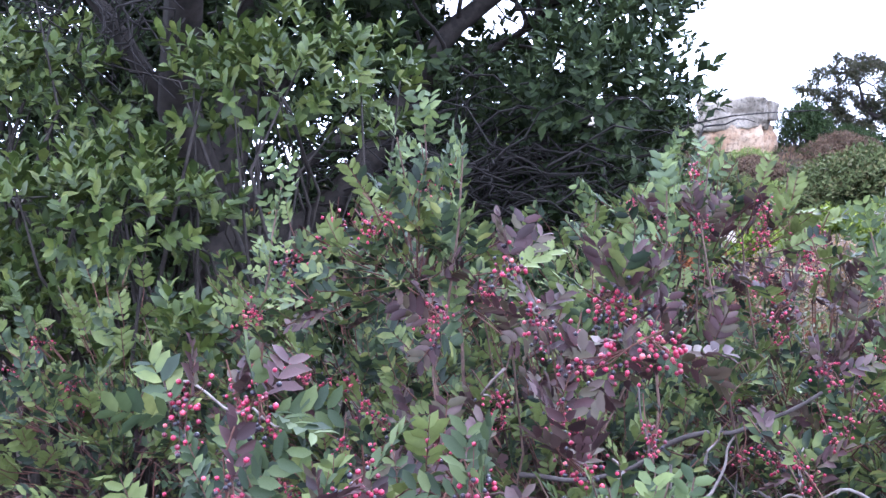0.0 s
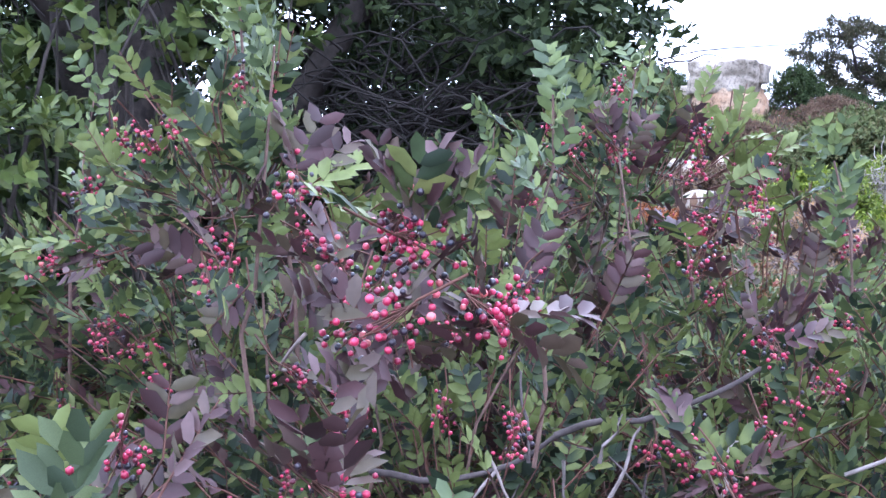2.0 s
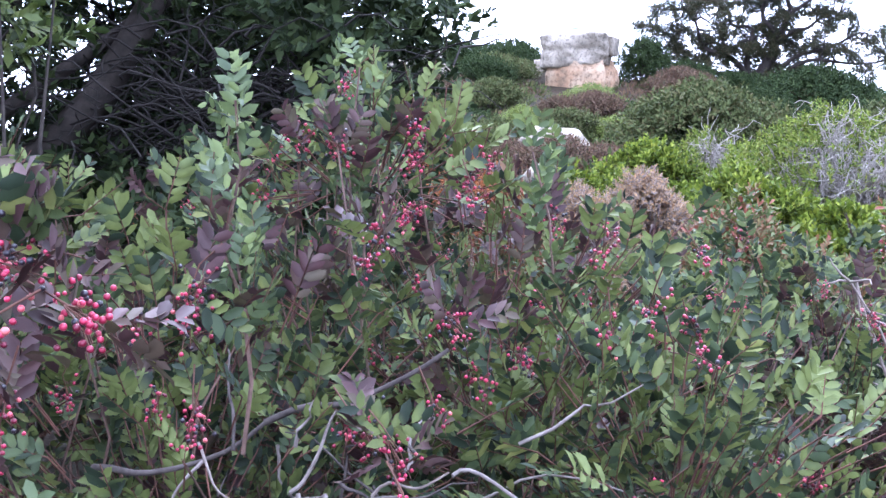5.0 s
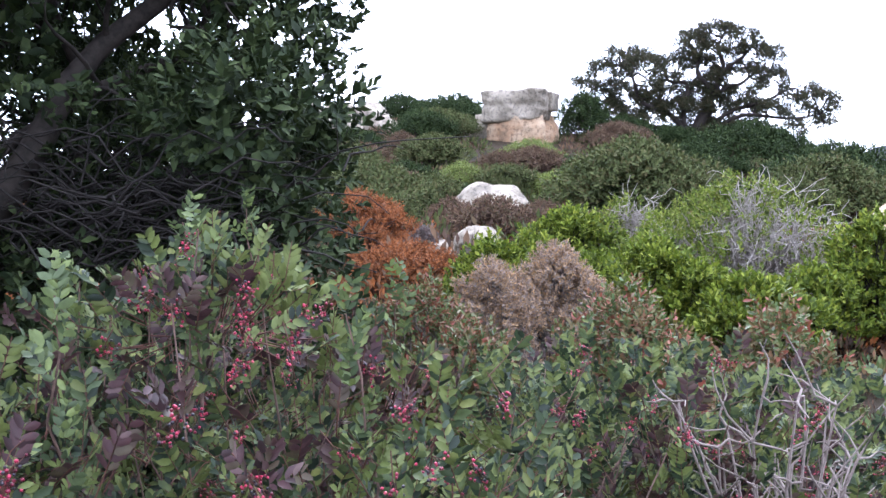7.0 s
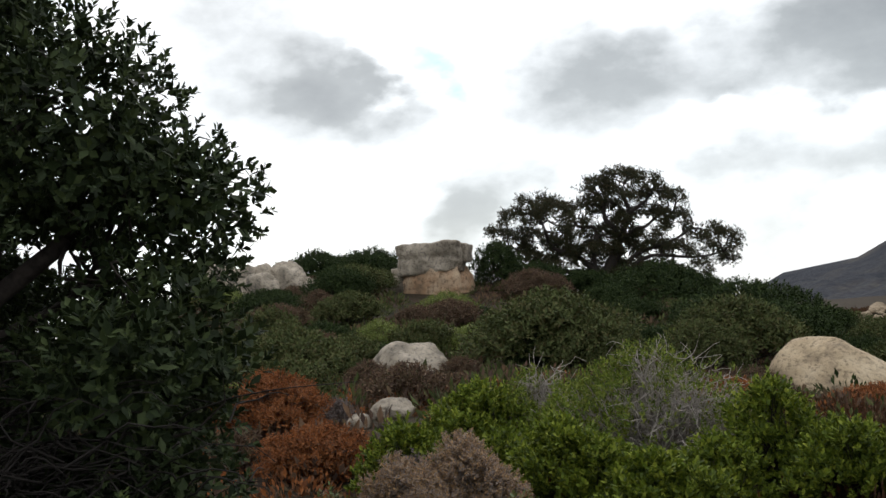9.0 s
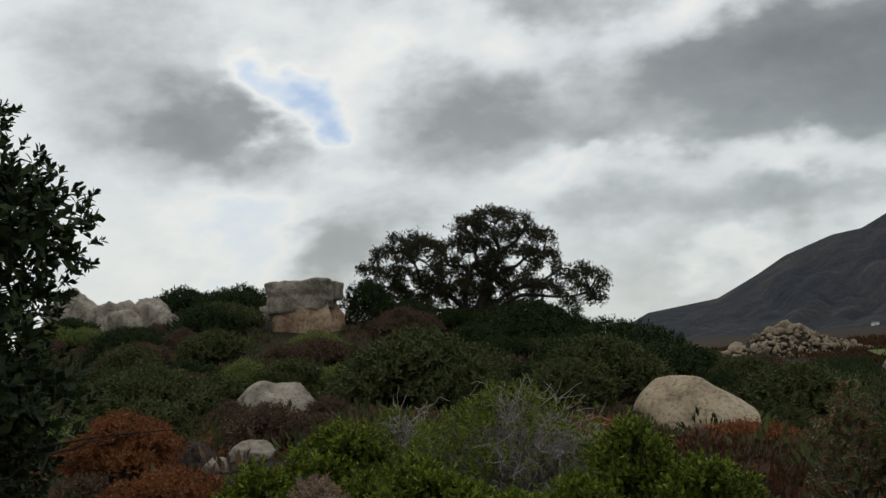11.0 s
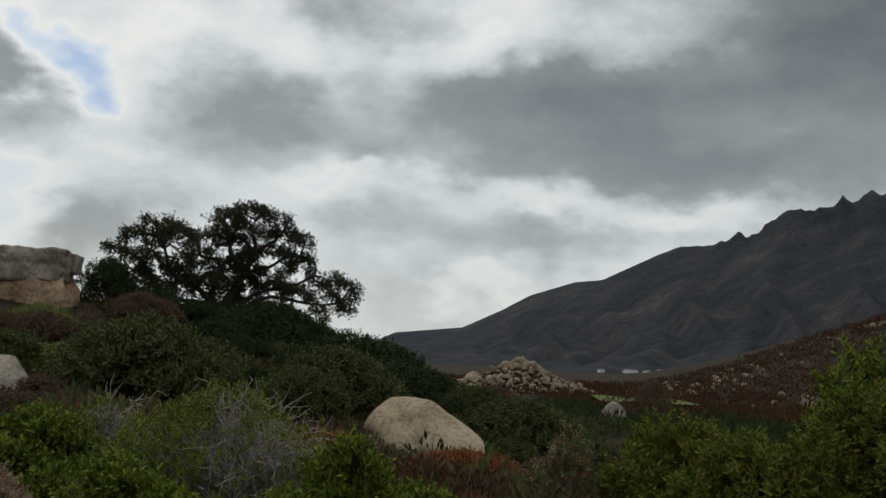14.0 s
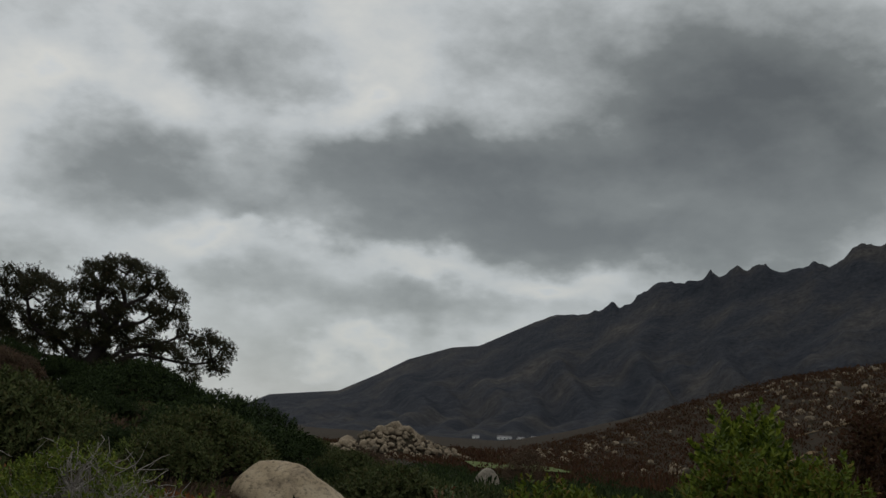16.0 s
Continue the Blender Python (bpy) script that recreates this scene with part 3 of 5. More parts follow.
WORDS = {
    "mid_green": ("rounded mid-green bush on the rocky hillside", "bush"),
    "dark_green": ("dense dark green bush along the hill slope", "bush"),
    "yellow_green": ("low yellowish green bush among the heath", "bush"),
    "bright_green": ("bright fresh green leafy shrub", "shrub"),
    "twiggy": ("yellow-green shrub with many bare bleached grey twigs", "shrub"),
    "olive": ("dull olive green shrub beside the camera's way", "shrub"),
    "red_tip": ("green shrub with reddish leaf tips", "shrub"),
    "orange_heath": ("rust-orange dry heath bush", "heath"),
    "brown_heath": ("dry brown heath bush among rocks", "heath"),
    "grey_heath": ("dry greyish purple heath bush", "heath"),
    "tan_heath": ("grey and tan dried-out twiggy bush", "heath"),
    "red_heath": ("dull reddish brown dry bush", "heath"),
}


def shrub(look_name, x, y, foot, top, rx, name="shrub"):
    """A bush of one of the looks: foot and top heights, half width."""
    leaf_len, leaf_wide, per, dens, tpl, lift, bark, spread = LOOKS[look_name]
    gz = float(ground_z(x, y))
    foot = min(foot, gz + 0.3)
    ob = thing(name, x, y, gz - 0.03, *WORDS[look_name], group="hillside shrubs")
    h = top - gz
    ry = rx * 0.85
    lobes = [(0, 0, h * 0.36, rx * 0.72, ry * 0.72, h * 0.44)]
    k = 14 + int(rx > 1.2) * 12
    for i in range(k):
        u = (i + 0.5) / k
        a, e = i * 2.4 + rng.uniform(-0.3, 0.3), math.asin(min(1.0, 1.05 * (1 - u) ** 0.8))
        s = rng.uniform(0.2, 0.32) * (1.0 if rx < 1.2 else 0.8)
        q = rng.uniform(0.68, 0.82)
        lobes.append((math.cos(a) * math.cos(e) * rx * q, math.sin(a) * math.cos(e) * ry * q, h * (0.16 + 0.66 * math.sin(e)), rx * s, ry * s, max(h * s * 0.75, 0.62 * rx * s)))
    area = 2 * math.pi * rx * ry + math.pi * (rx + ry) * h
    far = y > 12
    n = int(np.clip(area * dens, 260, 450 + 650 * rx if far else 4600))
    grow = min(1.75, max(1.0, math.sqrt(area * dens / n)))
    leaf_len, leaf_wide = leaf_len * grow, leaf_wide * grow
    p, w = dome_points(n, lobes, 0.45, -0.2)
    p[:, 2] = np.maximum(p[:, 2], 0.03)
    stem = leaf_len * (1.6 if tpl is not LEAF_NEEDLE else 2.4)
    full = p
    if look_name == "twiggy":
        bare = (p[:, 0] > -0.1 * rx) & (rng.random(len(p)) < 0.72)
        p, w = p[~bare], w[~bare]
    b, al, no, L, W, d = sprigs(p, w, per, stem, leaf_len, leaf_wide, spread, lift)
    v, f = leaves(b, al, no, L, W, tpl)
    part("foliage", mesh_from("foliage", v, f, LEAF[look_name]), ob, kind="stuff")
    nb = int(np.clip(n / 9, 30, 60 if far else 260))
    pick = rng.choice(len(p), min(nb, len(p)), replace=False)
    thick = 0.010 + 0.012 * rx
    lines = twig_lines(np.array([0, 0, 0.02]), p[pick] * 0.97, thick * 0.6, 0.002 + 0.0015 * rx, n=4 if far else 6)
    if look_name == "twiggy":
        # grey twigs that fork and twist over the thin side
        m = full[rng.choice(len(full), 420)]
        for e in m[m[:, 0] > -rx * 0.25]:
            e = e * rng.uniform(0.92, 1.04) + rng.normal(0, 0.05, 3)
            main = bent(e * rng.uniform(0.35, 0.6), e, 6, 0.24, 0.10)
            lines.append((main, np.linspace(0.009, 0.003, 6)))
            for _ in range(3):
                s0 = main[rng.integers(2, 6)]
                lines.append((bent(s0, s0 + rng.normal(0, 0.10, 3) + np.array([0, 0, 0.03]), 4, 0.2), np.linspace(0.004, 0.002, 4)))
    v, f = tubes(lines, 3 if far else 4)
    part("branchwork", mesh_from("branchwork", v, f, bark), ob, kind="stuff")
    return ob


# ------------------------------------------------ the shrub with red berries, close by
BERRY_LOBES = [(-1.00, 1.16, 0.82, 0.46, 0.46, 0.50), (-1.55, 1.40, 0.86, 0.48, 0.44, 0.56), (-0.72, 1.62, 0.79, 0.46, 0.44, 0.58), (-0.42, 1.38, 0.78, 0.33, 0.33, 0.44), (-1.02, 0.50, 0.88, 0.34, 0.26, 0.34),
               (-0.20, 2.45, 0.64, 0.55, 0.5, 0.55), (0.28, 2.9, 0.55, 0.5, 0.5, 0.5), (-0.5, 3.1, 0.62, 0.5, 0.5, 0.5), (0.0, 3.5, 0.5, 0.6, 0.5, 0.45), (-0.72, 0.80, 0.80, 0.22, 0.24, 0.28), (-1.2, 1.95, 0.85, 0.45, 0.42, 0.60), (-1.95, 1.15, 0.80, 0.35, 0.35, 0.50), (-0.55, 2.55, 0.6, 0.4, 0.4, 0.55),
               (-1.24, 1.06, 1.33, 0.18, 0.17, 0.16), (-0.93, 1.62, 1.34, 0.22, 0.20, 0.17)]
FRESH_LOBES = [(-0.74, 0.58, 1.125, 0.08, 0.06, 0.05), (-0.69, 0.76, 1.05, 0.05, 0.05, 0.04)]
# where the ripe fruit hangs
RIPE = [(-.80, .68, 1.35), (-.78, .64, 1.30), (-.74, .70, 1.30), (-.96, .79, 1.38), (-.93, .80, 1.31), (-1.49, 1.07, 1.35), (-1.62, 1.12, 1.25), (-1.09, .84, 1.30), (-.89, .77, 1.20), (-.70, 1.13, 1.31), (-.89, 1.44, 1.41),
        (-.61, 1.60, 1.29), (-.61, 1.75, 1.17), (-.66, 1.08, 1.09), (-1.13, 1.93, 1.17), (-.65, 1.24, 1.20), (-.80, .60, 1.19), (-1.08, .34, 1.27), (-1.00, .34, 1.28), (-.98, .28, 1.22), (-.9, .34, 1.22), (-.82, .40, 1.21),
        (-.84, .99, 1.27), (-1.53, 1.15, 1.17), (-1.30, .69, 1.20), (-.84, .68, 1.29), (-.70, 1.09, 1.11), (-.77, .66, 1.345)]


def build_berry_shrub():
    ox, oy = -1.05, 1.35
    ob = thing("berry_shrub", ox, oy, 0.0, "leathery green shrub with plum-tinted leaves and red and black berries", "shrub")
    off = np.array([ox, oy, 0.0])
    p, w = dome_points(8200, BERRY_LOBES, 0.55, -0.5)

    # an open hollow with bare boughs low in the front
    def hollow(q):
        a = ((q - np.array([-0.71, 0.98, 1.05])) / np.array([0.32, 0.30, 0.15])) ** 2
        b = ((q - np.array([-0.88, 1.02, 1.12])) / np.array([0.26, 0.26, 0.11])) ** 2
        return (a.sum(1) < 1) | (b.sum(1) < 1)

    keep = ~hollow(p) | (rng.random(len(p)) < 0.07)
    p, w = p[keep], w[keep]
    # sprays that stand out round every bunch of fruit
    ripe = np.array(RIPE)
    ruff = unit(rng.normal(0, 1, (len(ripe) * 4, 3)) + np.array([0.0, 0.1, 0.5]))
    p, w = np.concatenate([p, np.repeat(ripe, 4, axis=0) + ruff * 0.012]), np.concatenate([w, ruff])
    L0, W0 = 0.0245, 0.0115
    b, al, no, L, W, d = pinnate(p - off, w, 5, 0.056, L0, W0, 0.35, 0.45)
    # whole sprays round the fruit have turned plum
    gap = np.min(np.linalg.norm(p[:, None] - ripe[None], axis=2), axis=1)
    plum = 0.52 * np.exp(-(gap / 0.14) ** 2) + 0.42 * (wave(p, 4.0, 1.0) > 0.05) * (p[:, 2] < 1.33) > rng.random(len(p))
    plum_leaf = np.tile(plum, 10)
    # fresh clumps low in front, and upright shoots over the top
    tops = [(-1.22, 1.05, 1.58), (-1.38, 1.24, 1.57), (-0.90, 1.55, 1.53), (-0.86, 1.12, 1.47), (-1.10, 1.50, 1.45), (-0.70, 2.0, 1.40), (-1.15, 2.2, 1.55), (-1.6, 1.2, 1.5), (-0.62, 1.5, 1.40), (-1.12, 0.98, 1.52), (-1.02, 1.70, 1.54)]
    stalks, extra = [], []
    for tx, ty, tz in tops:
        tip = np.array([tx, ty, tz]) - off
        low = tip + np.array([rng.uniform(-.06, .06), rng.uniform(-.02, .1), -0.42])
        line = bent(low, tip, 6, 0.08)
        stalks.append((line, np.linspace(0.0030, 0.0014, 6)))
        for t in np.linspace(0.35, 1, 8):
            q = low + (tip - low) * t
            for aa in rng.uniform(0, 6.3, 2):
                extra.append((q, np.array([math.cos(aa), math.sin(aa), 0.9])))
    fp, fw = dome_points(34, FRESH_LOBES, 0.8, -0.2)
    q, qw = np.concatenate([np.array([x[0] for x in extra]), fp - off]), np.concatenate([np.array([x[1] for x in extra]), fw])
    b2, al2, no2, L2, W2, d2 = pinnate(q, qw, 4, 0.055, L0 * 0.85, W0 * 0.9, 0.7, 0.5)
    for i in range(len(extra), len(q)):
        stalks.append((bent(q[i] - qw[i] * 0.05 - np.array([0, 0, 0.05]), q[i] + d2[i] * 0.055, 4, 0.06), np.linspace(0.0018, 0.0009, 4)))
    v, f = leaves(b2, al2, no2, L2, W2, LEAFLET)
    part("shoot_foliage", mesh_from("shoot_foliage", v, f, LEAF["shoot"]), ob, "fresh green leaves on upright shoots", "stuff")
    # single leaves nearest the way, the rest as two masses
    eye = np.array([-0.45, 0.0, 1.42]) - off
    order = np.argsort(np.linalg.norm(b - eye, axis=1))
    near, rest = order[:300], order[300:]
    for tinted, name, words in ((False, "foliage", ""), (True, "plum_foliage", "dull plum-purple leaves round the fruit")):
        sel = rest[plum_leaf[rest] == tinted]
        v, f = leaves(b[sel], al[sel], no[sel], L[sel], W[sel], LEAFLET)
        part(name, mesh_from(name, v, f, LEAF["plum" if tinted else "berry"]), ob, words, "stuff")
    shapes = []
    for s in (0.9, 1.0, 1.1):
        lv, lf = leaves(np.zeros((1, 3)), np.array([[1.0, 0, 0]]), np.array([[0, 0, 1.0]]), 1.0, 0.43 * s, LEAFLET)
        shapes.append((mesh_from("leaf", lv, lf, LEAF_SINGLE_GREEN), mesh_from("leaf", lv, lf, LEAF_SINGLE_PLUM)))
    for i in near:
        lf = part("leaf", shapes[rng.integers(3)][int(plum_leaf[i])], ob)
        a = Vector(unit(al[i]))
        s = Vector(no[i]).cross(a).normalized()
        m3 = Matrix((a, s, a.cross(s))).transposed()
        lf.matrix_local = Matrix.Translation(b[i]) @ m3.to_4x4() @ Matrix.Scale(L[i], 4)
    # wood
    pick = rng.choice(len(p), 330, replace=False)
    lines = list(stalks)
    for i in pick:
        root = np.array([p[i][0] * 0.5 - 0.5, p[i][1] * 0.5 + 0.75, 0.05]) - off
        lines.append((bent(root, p[i] - off, 6, 0.16), np.linspace(0.005, 0.0014, 6)))
    v, f = tubes(lines, 5)
    part("twigwork", mesh_from("twigwork", v, f, BARK_BROWN), ob, "reddish brown thin twigs", "stuff")
    # the red midrib that carries each spray
    lines = [(np.stack([p[i] - off - w[i] * 0.05, p[i] - off, p[i] - off + d[i] * 0.066]), np.array([0.0015, 0.0012, 0.0006])) for i in np.flatnonzero(p[:, 1] < 2.4)[:4200]]
    v, f = tubes(lines, 3)
    part("stalkwork", mesh_from("stalkwork", v, f, BARK_RED), ob, "thin reddish leaf stalks", "stuff")
    # bleached boughs low in front
    boughs = [((-1.10, 1.14, 1.02), (-0.88, 1.19, 1.08), 0.0068), ((-0.88, 1.19, 1.08), (-0.66, 1.25, 1.17), 0.0066), ((-0.90, 1.12, 1.00), (-0.76, 1.106, 1.028), 0.0065), ((-0.76, 1.106, 1.028), (-0.66, 1.097, 1.037), 0.005),
              ((-0.66, 1.097, 1.037), (-0.60, 1.05, 1.0), 0.004), ((-0.80, 1.10, 1.03), (-0.77, 1.165, 1.11), 0.004), ((-0.63, 1.168, 1.043), (-0.52, 1.15, 1.0), 0.004), ((-0.79, 1.1, 1.03), (-0.74, 1.085, 0.97), 0.004),
              ((-1.14, 0.40, 1.285), (-0.98, 0.36, 1.265), 0.0022), ((-1.0, 0.86, 1.24), (-1.06, 0.95, 1.18), 0.003), ((-0.70, 1.10, 1.035), (-0.62, 1.13, 1.06), 0.003),
              ((-0.95, 1.15, 1.06), (-0.86, 1.1, 1.01), 0.003)]
    for s, e, r in boughs:
        v, f = tubes([(bent(np.array(s) - off, np.array(e) - off, 10, 0.16), np.linspace(r * 0.68, r * 0.4, 10))], 7)
        part("bough", mesh_from("bough", v, f, BARK_OLD if r > 0.0065 else BARK_GREY if r > 0.0035 else BARK_TWIG, True), ob, "bare weathered grey bough")
    for i in range(26):
        s = np.array([rng.uniform(-1.0, -0.55), rng.uniform(1.0, 1.25), rng.uniform(0.9, 1.08)]) - off
        v, f = tubes([(bent(s, s + rng.normal(0, 1, 3) * np.array([0.10, 0.05, 0.07]), 7, 0.16), np.linspace(0.0026, 0.001, 7))], 5)
        part("bare_twig", mesh_from("bare_twig", v, f, BARK_GREY if i % 2 else BARK_OLD, True), ob, "thin bare grey twig")
    # fruit: loose bunches on branching stalks
    surf, sw = dome_points(900, BERRY_LOBES, 0.06, -0.3)
    chance = wave(surf, 2.2, 7.0) + rng.normal(0, 0.25, len(surf))
    sel = [i for i in range(len(surf)) if surf[i][1] < 2.6 and surf[i][2] > 0.8 and sw[i][1] < 0.45 and chance[i] > -0.2][:260]
    bm = bmesh.new()
    bmesh.ops.create_icosphere(bm, subdivisions=2, radius=1.0)
    ball = bpy.data.meshes.new("berry")
    bm.to_mesh(ball)
    bm.free()
    ball.polygons.foreach_set("use_smooth", np.ones(len(ball.polygons), bool))
    ball.materials.append(BERRY_SINGLE)
    bm = bmesh.new()
    bmesh.ops.create_icosphere(bm, subdivisions=1, radius=1.0)
    iv = np.array([x.co[:] for x in bm.verts])
    iff = np.array([[x.index for x in fc.verts] for fc in bm.faces])
    bm.free()
    singles = 0
    for i, c in enumerate([np.array(s) for s in RIPE] + [surf[i] for i in sel]):
        tight = i < len(RIPE)
        count = int(rng.integers(34, 48) if tight else rng.integers(16, 32))
        axis = unit(np.array([rng.normal(0, .5), rng.normal(0, .5), -0.7]))
        reach = 0.021 if tight else 0.016
        q = c - off + axis * (rng.uniform(-1, 1, count) * reach)[:, None] + rng.normal(0, reach * 0.52, (count, 3))
        rad = rng.uniform(0.0021, 0.0031, count)
        lines = [(bent(c - off - axis * 0.06, c - off + axis * 0.03, 4, 0.1), np.linspace(0.0012, 0.0006, 4))]
        lines += [(np.stack([c - off - axis * 0.02, (q[k] + c - off) / 2 - axis * 0.004, q[k]]), np.array([0.0007, 0.0006, 0.0005])) for k in range(0, count, 4)]
        tv, tf = tubes(lines, 3)
        stalk = part("fruit_stalk", mesh_from("fruit_stalk", tv, tf, BARK_RED), ob, "thin branching reddish stalk")
        if tight and singles + count <= 300:
            singles += count
            for qq, rr in zip(q, rad):
                berry = part("berry", ball, stalk)
                berry.location, berry.scale = qq, (rr, rr, rr)
        else:
            vv = (q[:, None] + iv[None] * rad[:, None, None]).reshape(-1, 3)
            ff = (np.arange(count)[:, None, None] * len(iv) + iff[None]).reshape(-1, 3)
            part("fruit", mesh_from("fruit", vv, [ff], BERRY, True), stalk, "red and black ripening fruit", "stuff")


LEAF_SINGLE_GREEN = leaf_material("berry_shrub_near_leaf", [(0.022, 0.034, 0.018), (0.052, 0.072, 0.030), (0.11, 0.135, 0.05)], 0.6, 0.25, 0.22, single=True)
LEAF_SINGLE_PLUM = leaf_material("berry_shrub_plum_leaf", [(0.034, 0.018, 0.020), (0.050, 0.024, 0.027), (0.085, 0.048, 0.048)], 0.6, 0.25, 0.18, single=True)
BARK_RED = bark_material("reddish_stalk", (0.12, 0.055, 0.04), (0.06, 0.03, 0.025))
BARK_OLD = bark_material("old_bough", (0.085, 0.07, 0.066), (0.035, 0.028, 0.027))


def berry_material(name, tone):
    m, nt, b = material(name, 0.28, 0.5)
    node = nt.nodes.new("ShaderNodeObjectInfo" if tone == "Random" else "ShaderNodeNewGeometry")
    r = ramp_node(nt, [(0.0, (0.012, 0.010, 0.018)), (0.30, (0.02, 0.012, 0.02)), (0.36, (0.11, 0.008, 0.024)), (0.65, (0.26, 0.012, 0.042)), (0.92, (0.40, 0.028, 0.075)), (0.99, (0.5, 0.14, 0.13))], node.outputs[tone])
    nt.links.new(r.outputs[0], b.inputs["Base Color"])
    return m


BERRY, BERRY_SINGLE = berry_material("berry_skin", "Random Per Island"), berry_material("near_berry_skin", "Random")
build_berry_shrub()


# ------------------------------------------------ the evergreen tree at the start
# the three lobes at y 2.5 or less are unseen, added to shade what's below
TREE_TOP_AND_SHADE = [(-2.8, 3.9, 2.75, 0.95, 0.8, 0.9), (-1.95, 3.85, 2.35, 0.5, 0.5, 0.5), (-3.4, 3.9, 3.4, 1.0, 0.9, 0.9), (-2.95, 3.9, 3.6, 0.7, 0.7, 0.8), (-3.6, 3.4, 2.3, 0.9, 0.8, 0.9), (-4.3, 3.2, 2.6, 0.9, 0.8, 1.2), (-4.3, 5.0, 3.0, 1.2, 0.8, 1.2),
            (-2.5, 3.0, 2.2, 0.5, 0.4, 0.5), (-3.3, 2.0, 3.7, 1.2, 1.0, 0.6), (-2.7, 2.5, 3.5, 0.6, 0.7, 0.5), (-3.2, 0.6, 3.6, 1.1, 0.9, 0.6), (-2.05, 3.6, 2.75, 0.42, 0.4, 0.5), (-1.62, 3.75, 2.42, 0.24, 0.3, 0.2)]
TREE_SKIRT = [(-2.2, 3.7, 1.5, 0.62, 0.5, 0.6), (-1.9, 2.95, 0.85, 0.5, 0.4, 0.42), (-1.75, 2.75, 0.6, 0.4, 0.35, 0.4), (-1.72, 3.2, 1.75, 0.24, 0.3, 0.3), (-3.7, 2.6, 1.3, 0.7, 0.5, 0.9), (-1.85, 3.6, 1.75, 0.5, 0.4, 0.5), (-1.75, 3.4, 1.1, 0.42, 0.4, 0.5),
              (-1.7, 3.1, 0.5, 0.42, 0.4, 0.45), (-2.6, 3.2, 1.0, 0.6, 0.5, 0.7), (-4.6, 2.2, 1.6, 0.8, 0.7, 1.3), (-3.4, 4.9, 1.5, 1.0, 0.6, 1.5), (-2.7, 4.6, 1.6, 0.75, 0.5, 1.2), (-4.8, 4.5, 1.6, 1.0, 0.8, 1.6)]
TREE_LOBES = TREE_TOP_AND_SHADE + TREE_SKIRT
FRONT_LOBES = [(-2.12, 1.90, 1.73, 0.36, 0.3, 0.21), (-2.42, 1.6, 1.40, 0.34, 0.3, 0.18), (-3.05, 1.75, 1.7, 0.36, 0.36, 0.42), (-2.15, 1.6, 0.95, 0.3, 0.25, 0.22), (-2.6, 1.3, 1.1, 0.35, 0.3, 0.3), (-3.2, 1.2, 1.1, 0.5, 0.4, 0.5), (-1.88, 1.18, 1.17, 0.10, 0.10, 0.08)]


def build_front_shrub():
    ox, oy = -2.5, 1.85
    off = np.array([ox, oy, 0.0])
    ob = thing("leafy_shrub", ox, oy, 0.0, "fresh green broad-leaved shrub in front of the dark tree", "shrub")
    p, w = dome_points(1500, FRONT_LOBES, 0.55, -0.6)
    b, al, no, L, W, d = sprigs(p - off, w, 8, 0.06, 0.05, 0.032, 0.9, 0.7)
    v, f = leaves(b, al, no, L, W, LEAF_FULL)
    part("foliage", mesh_from("foliage", v, f, LEAF["front"]), ob, kind="stuff")
    lines = []
    for i in rng.choice(len(p), 160, replace=False):
        lines.append((bent((p[i][0] * 0.5 - off[0] * 0.5, 0.0, 0.0), p[i] - off, 7, 0.18), np.linspace(0.016, 0.002, 7)))
    v, f = tubes(lines, 5)
    part("branchwork", mesh_from("branchwork", v, f, BARK_DARK), ob, kind="stuff")


build_front_shrub()


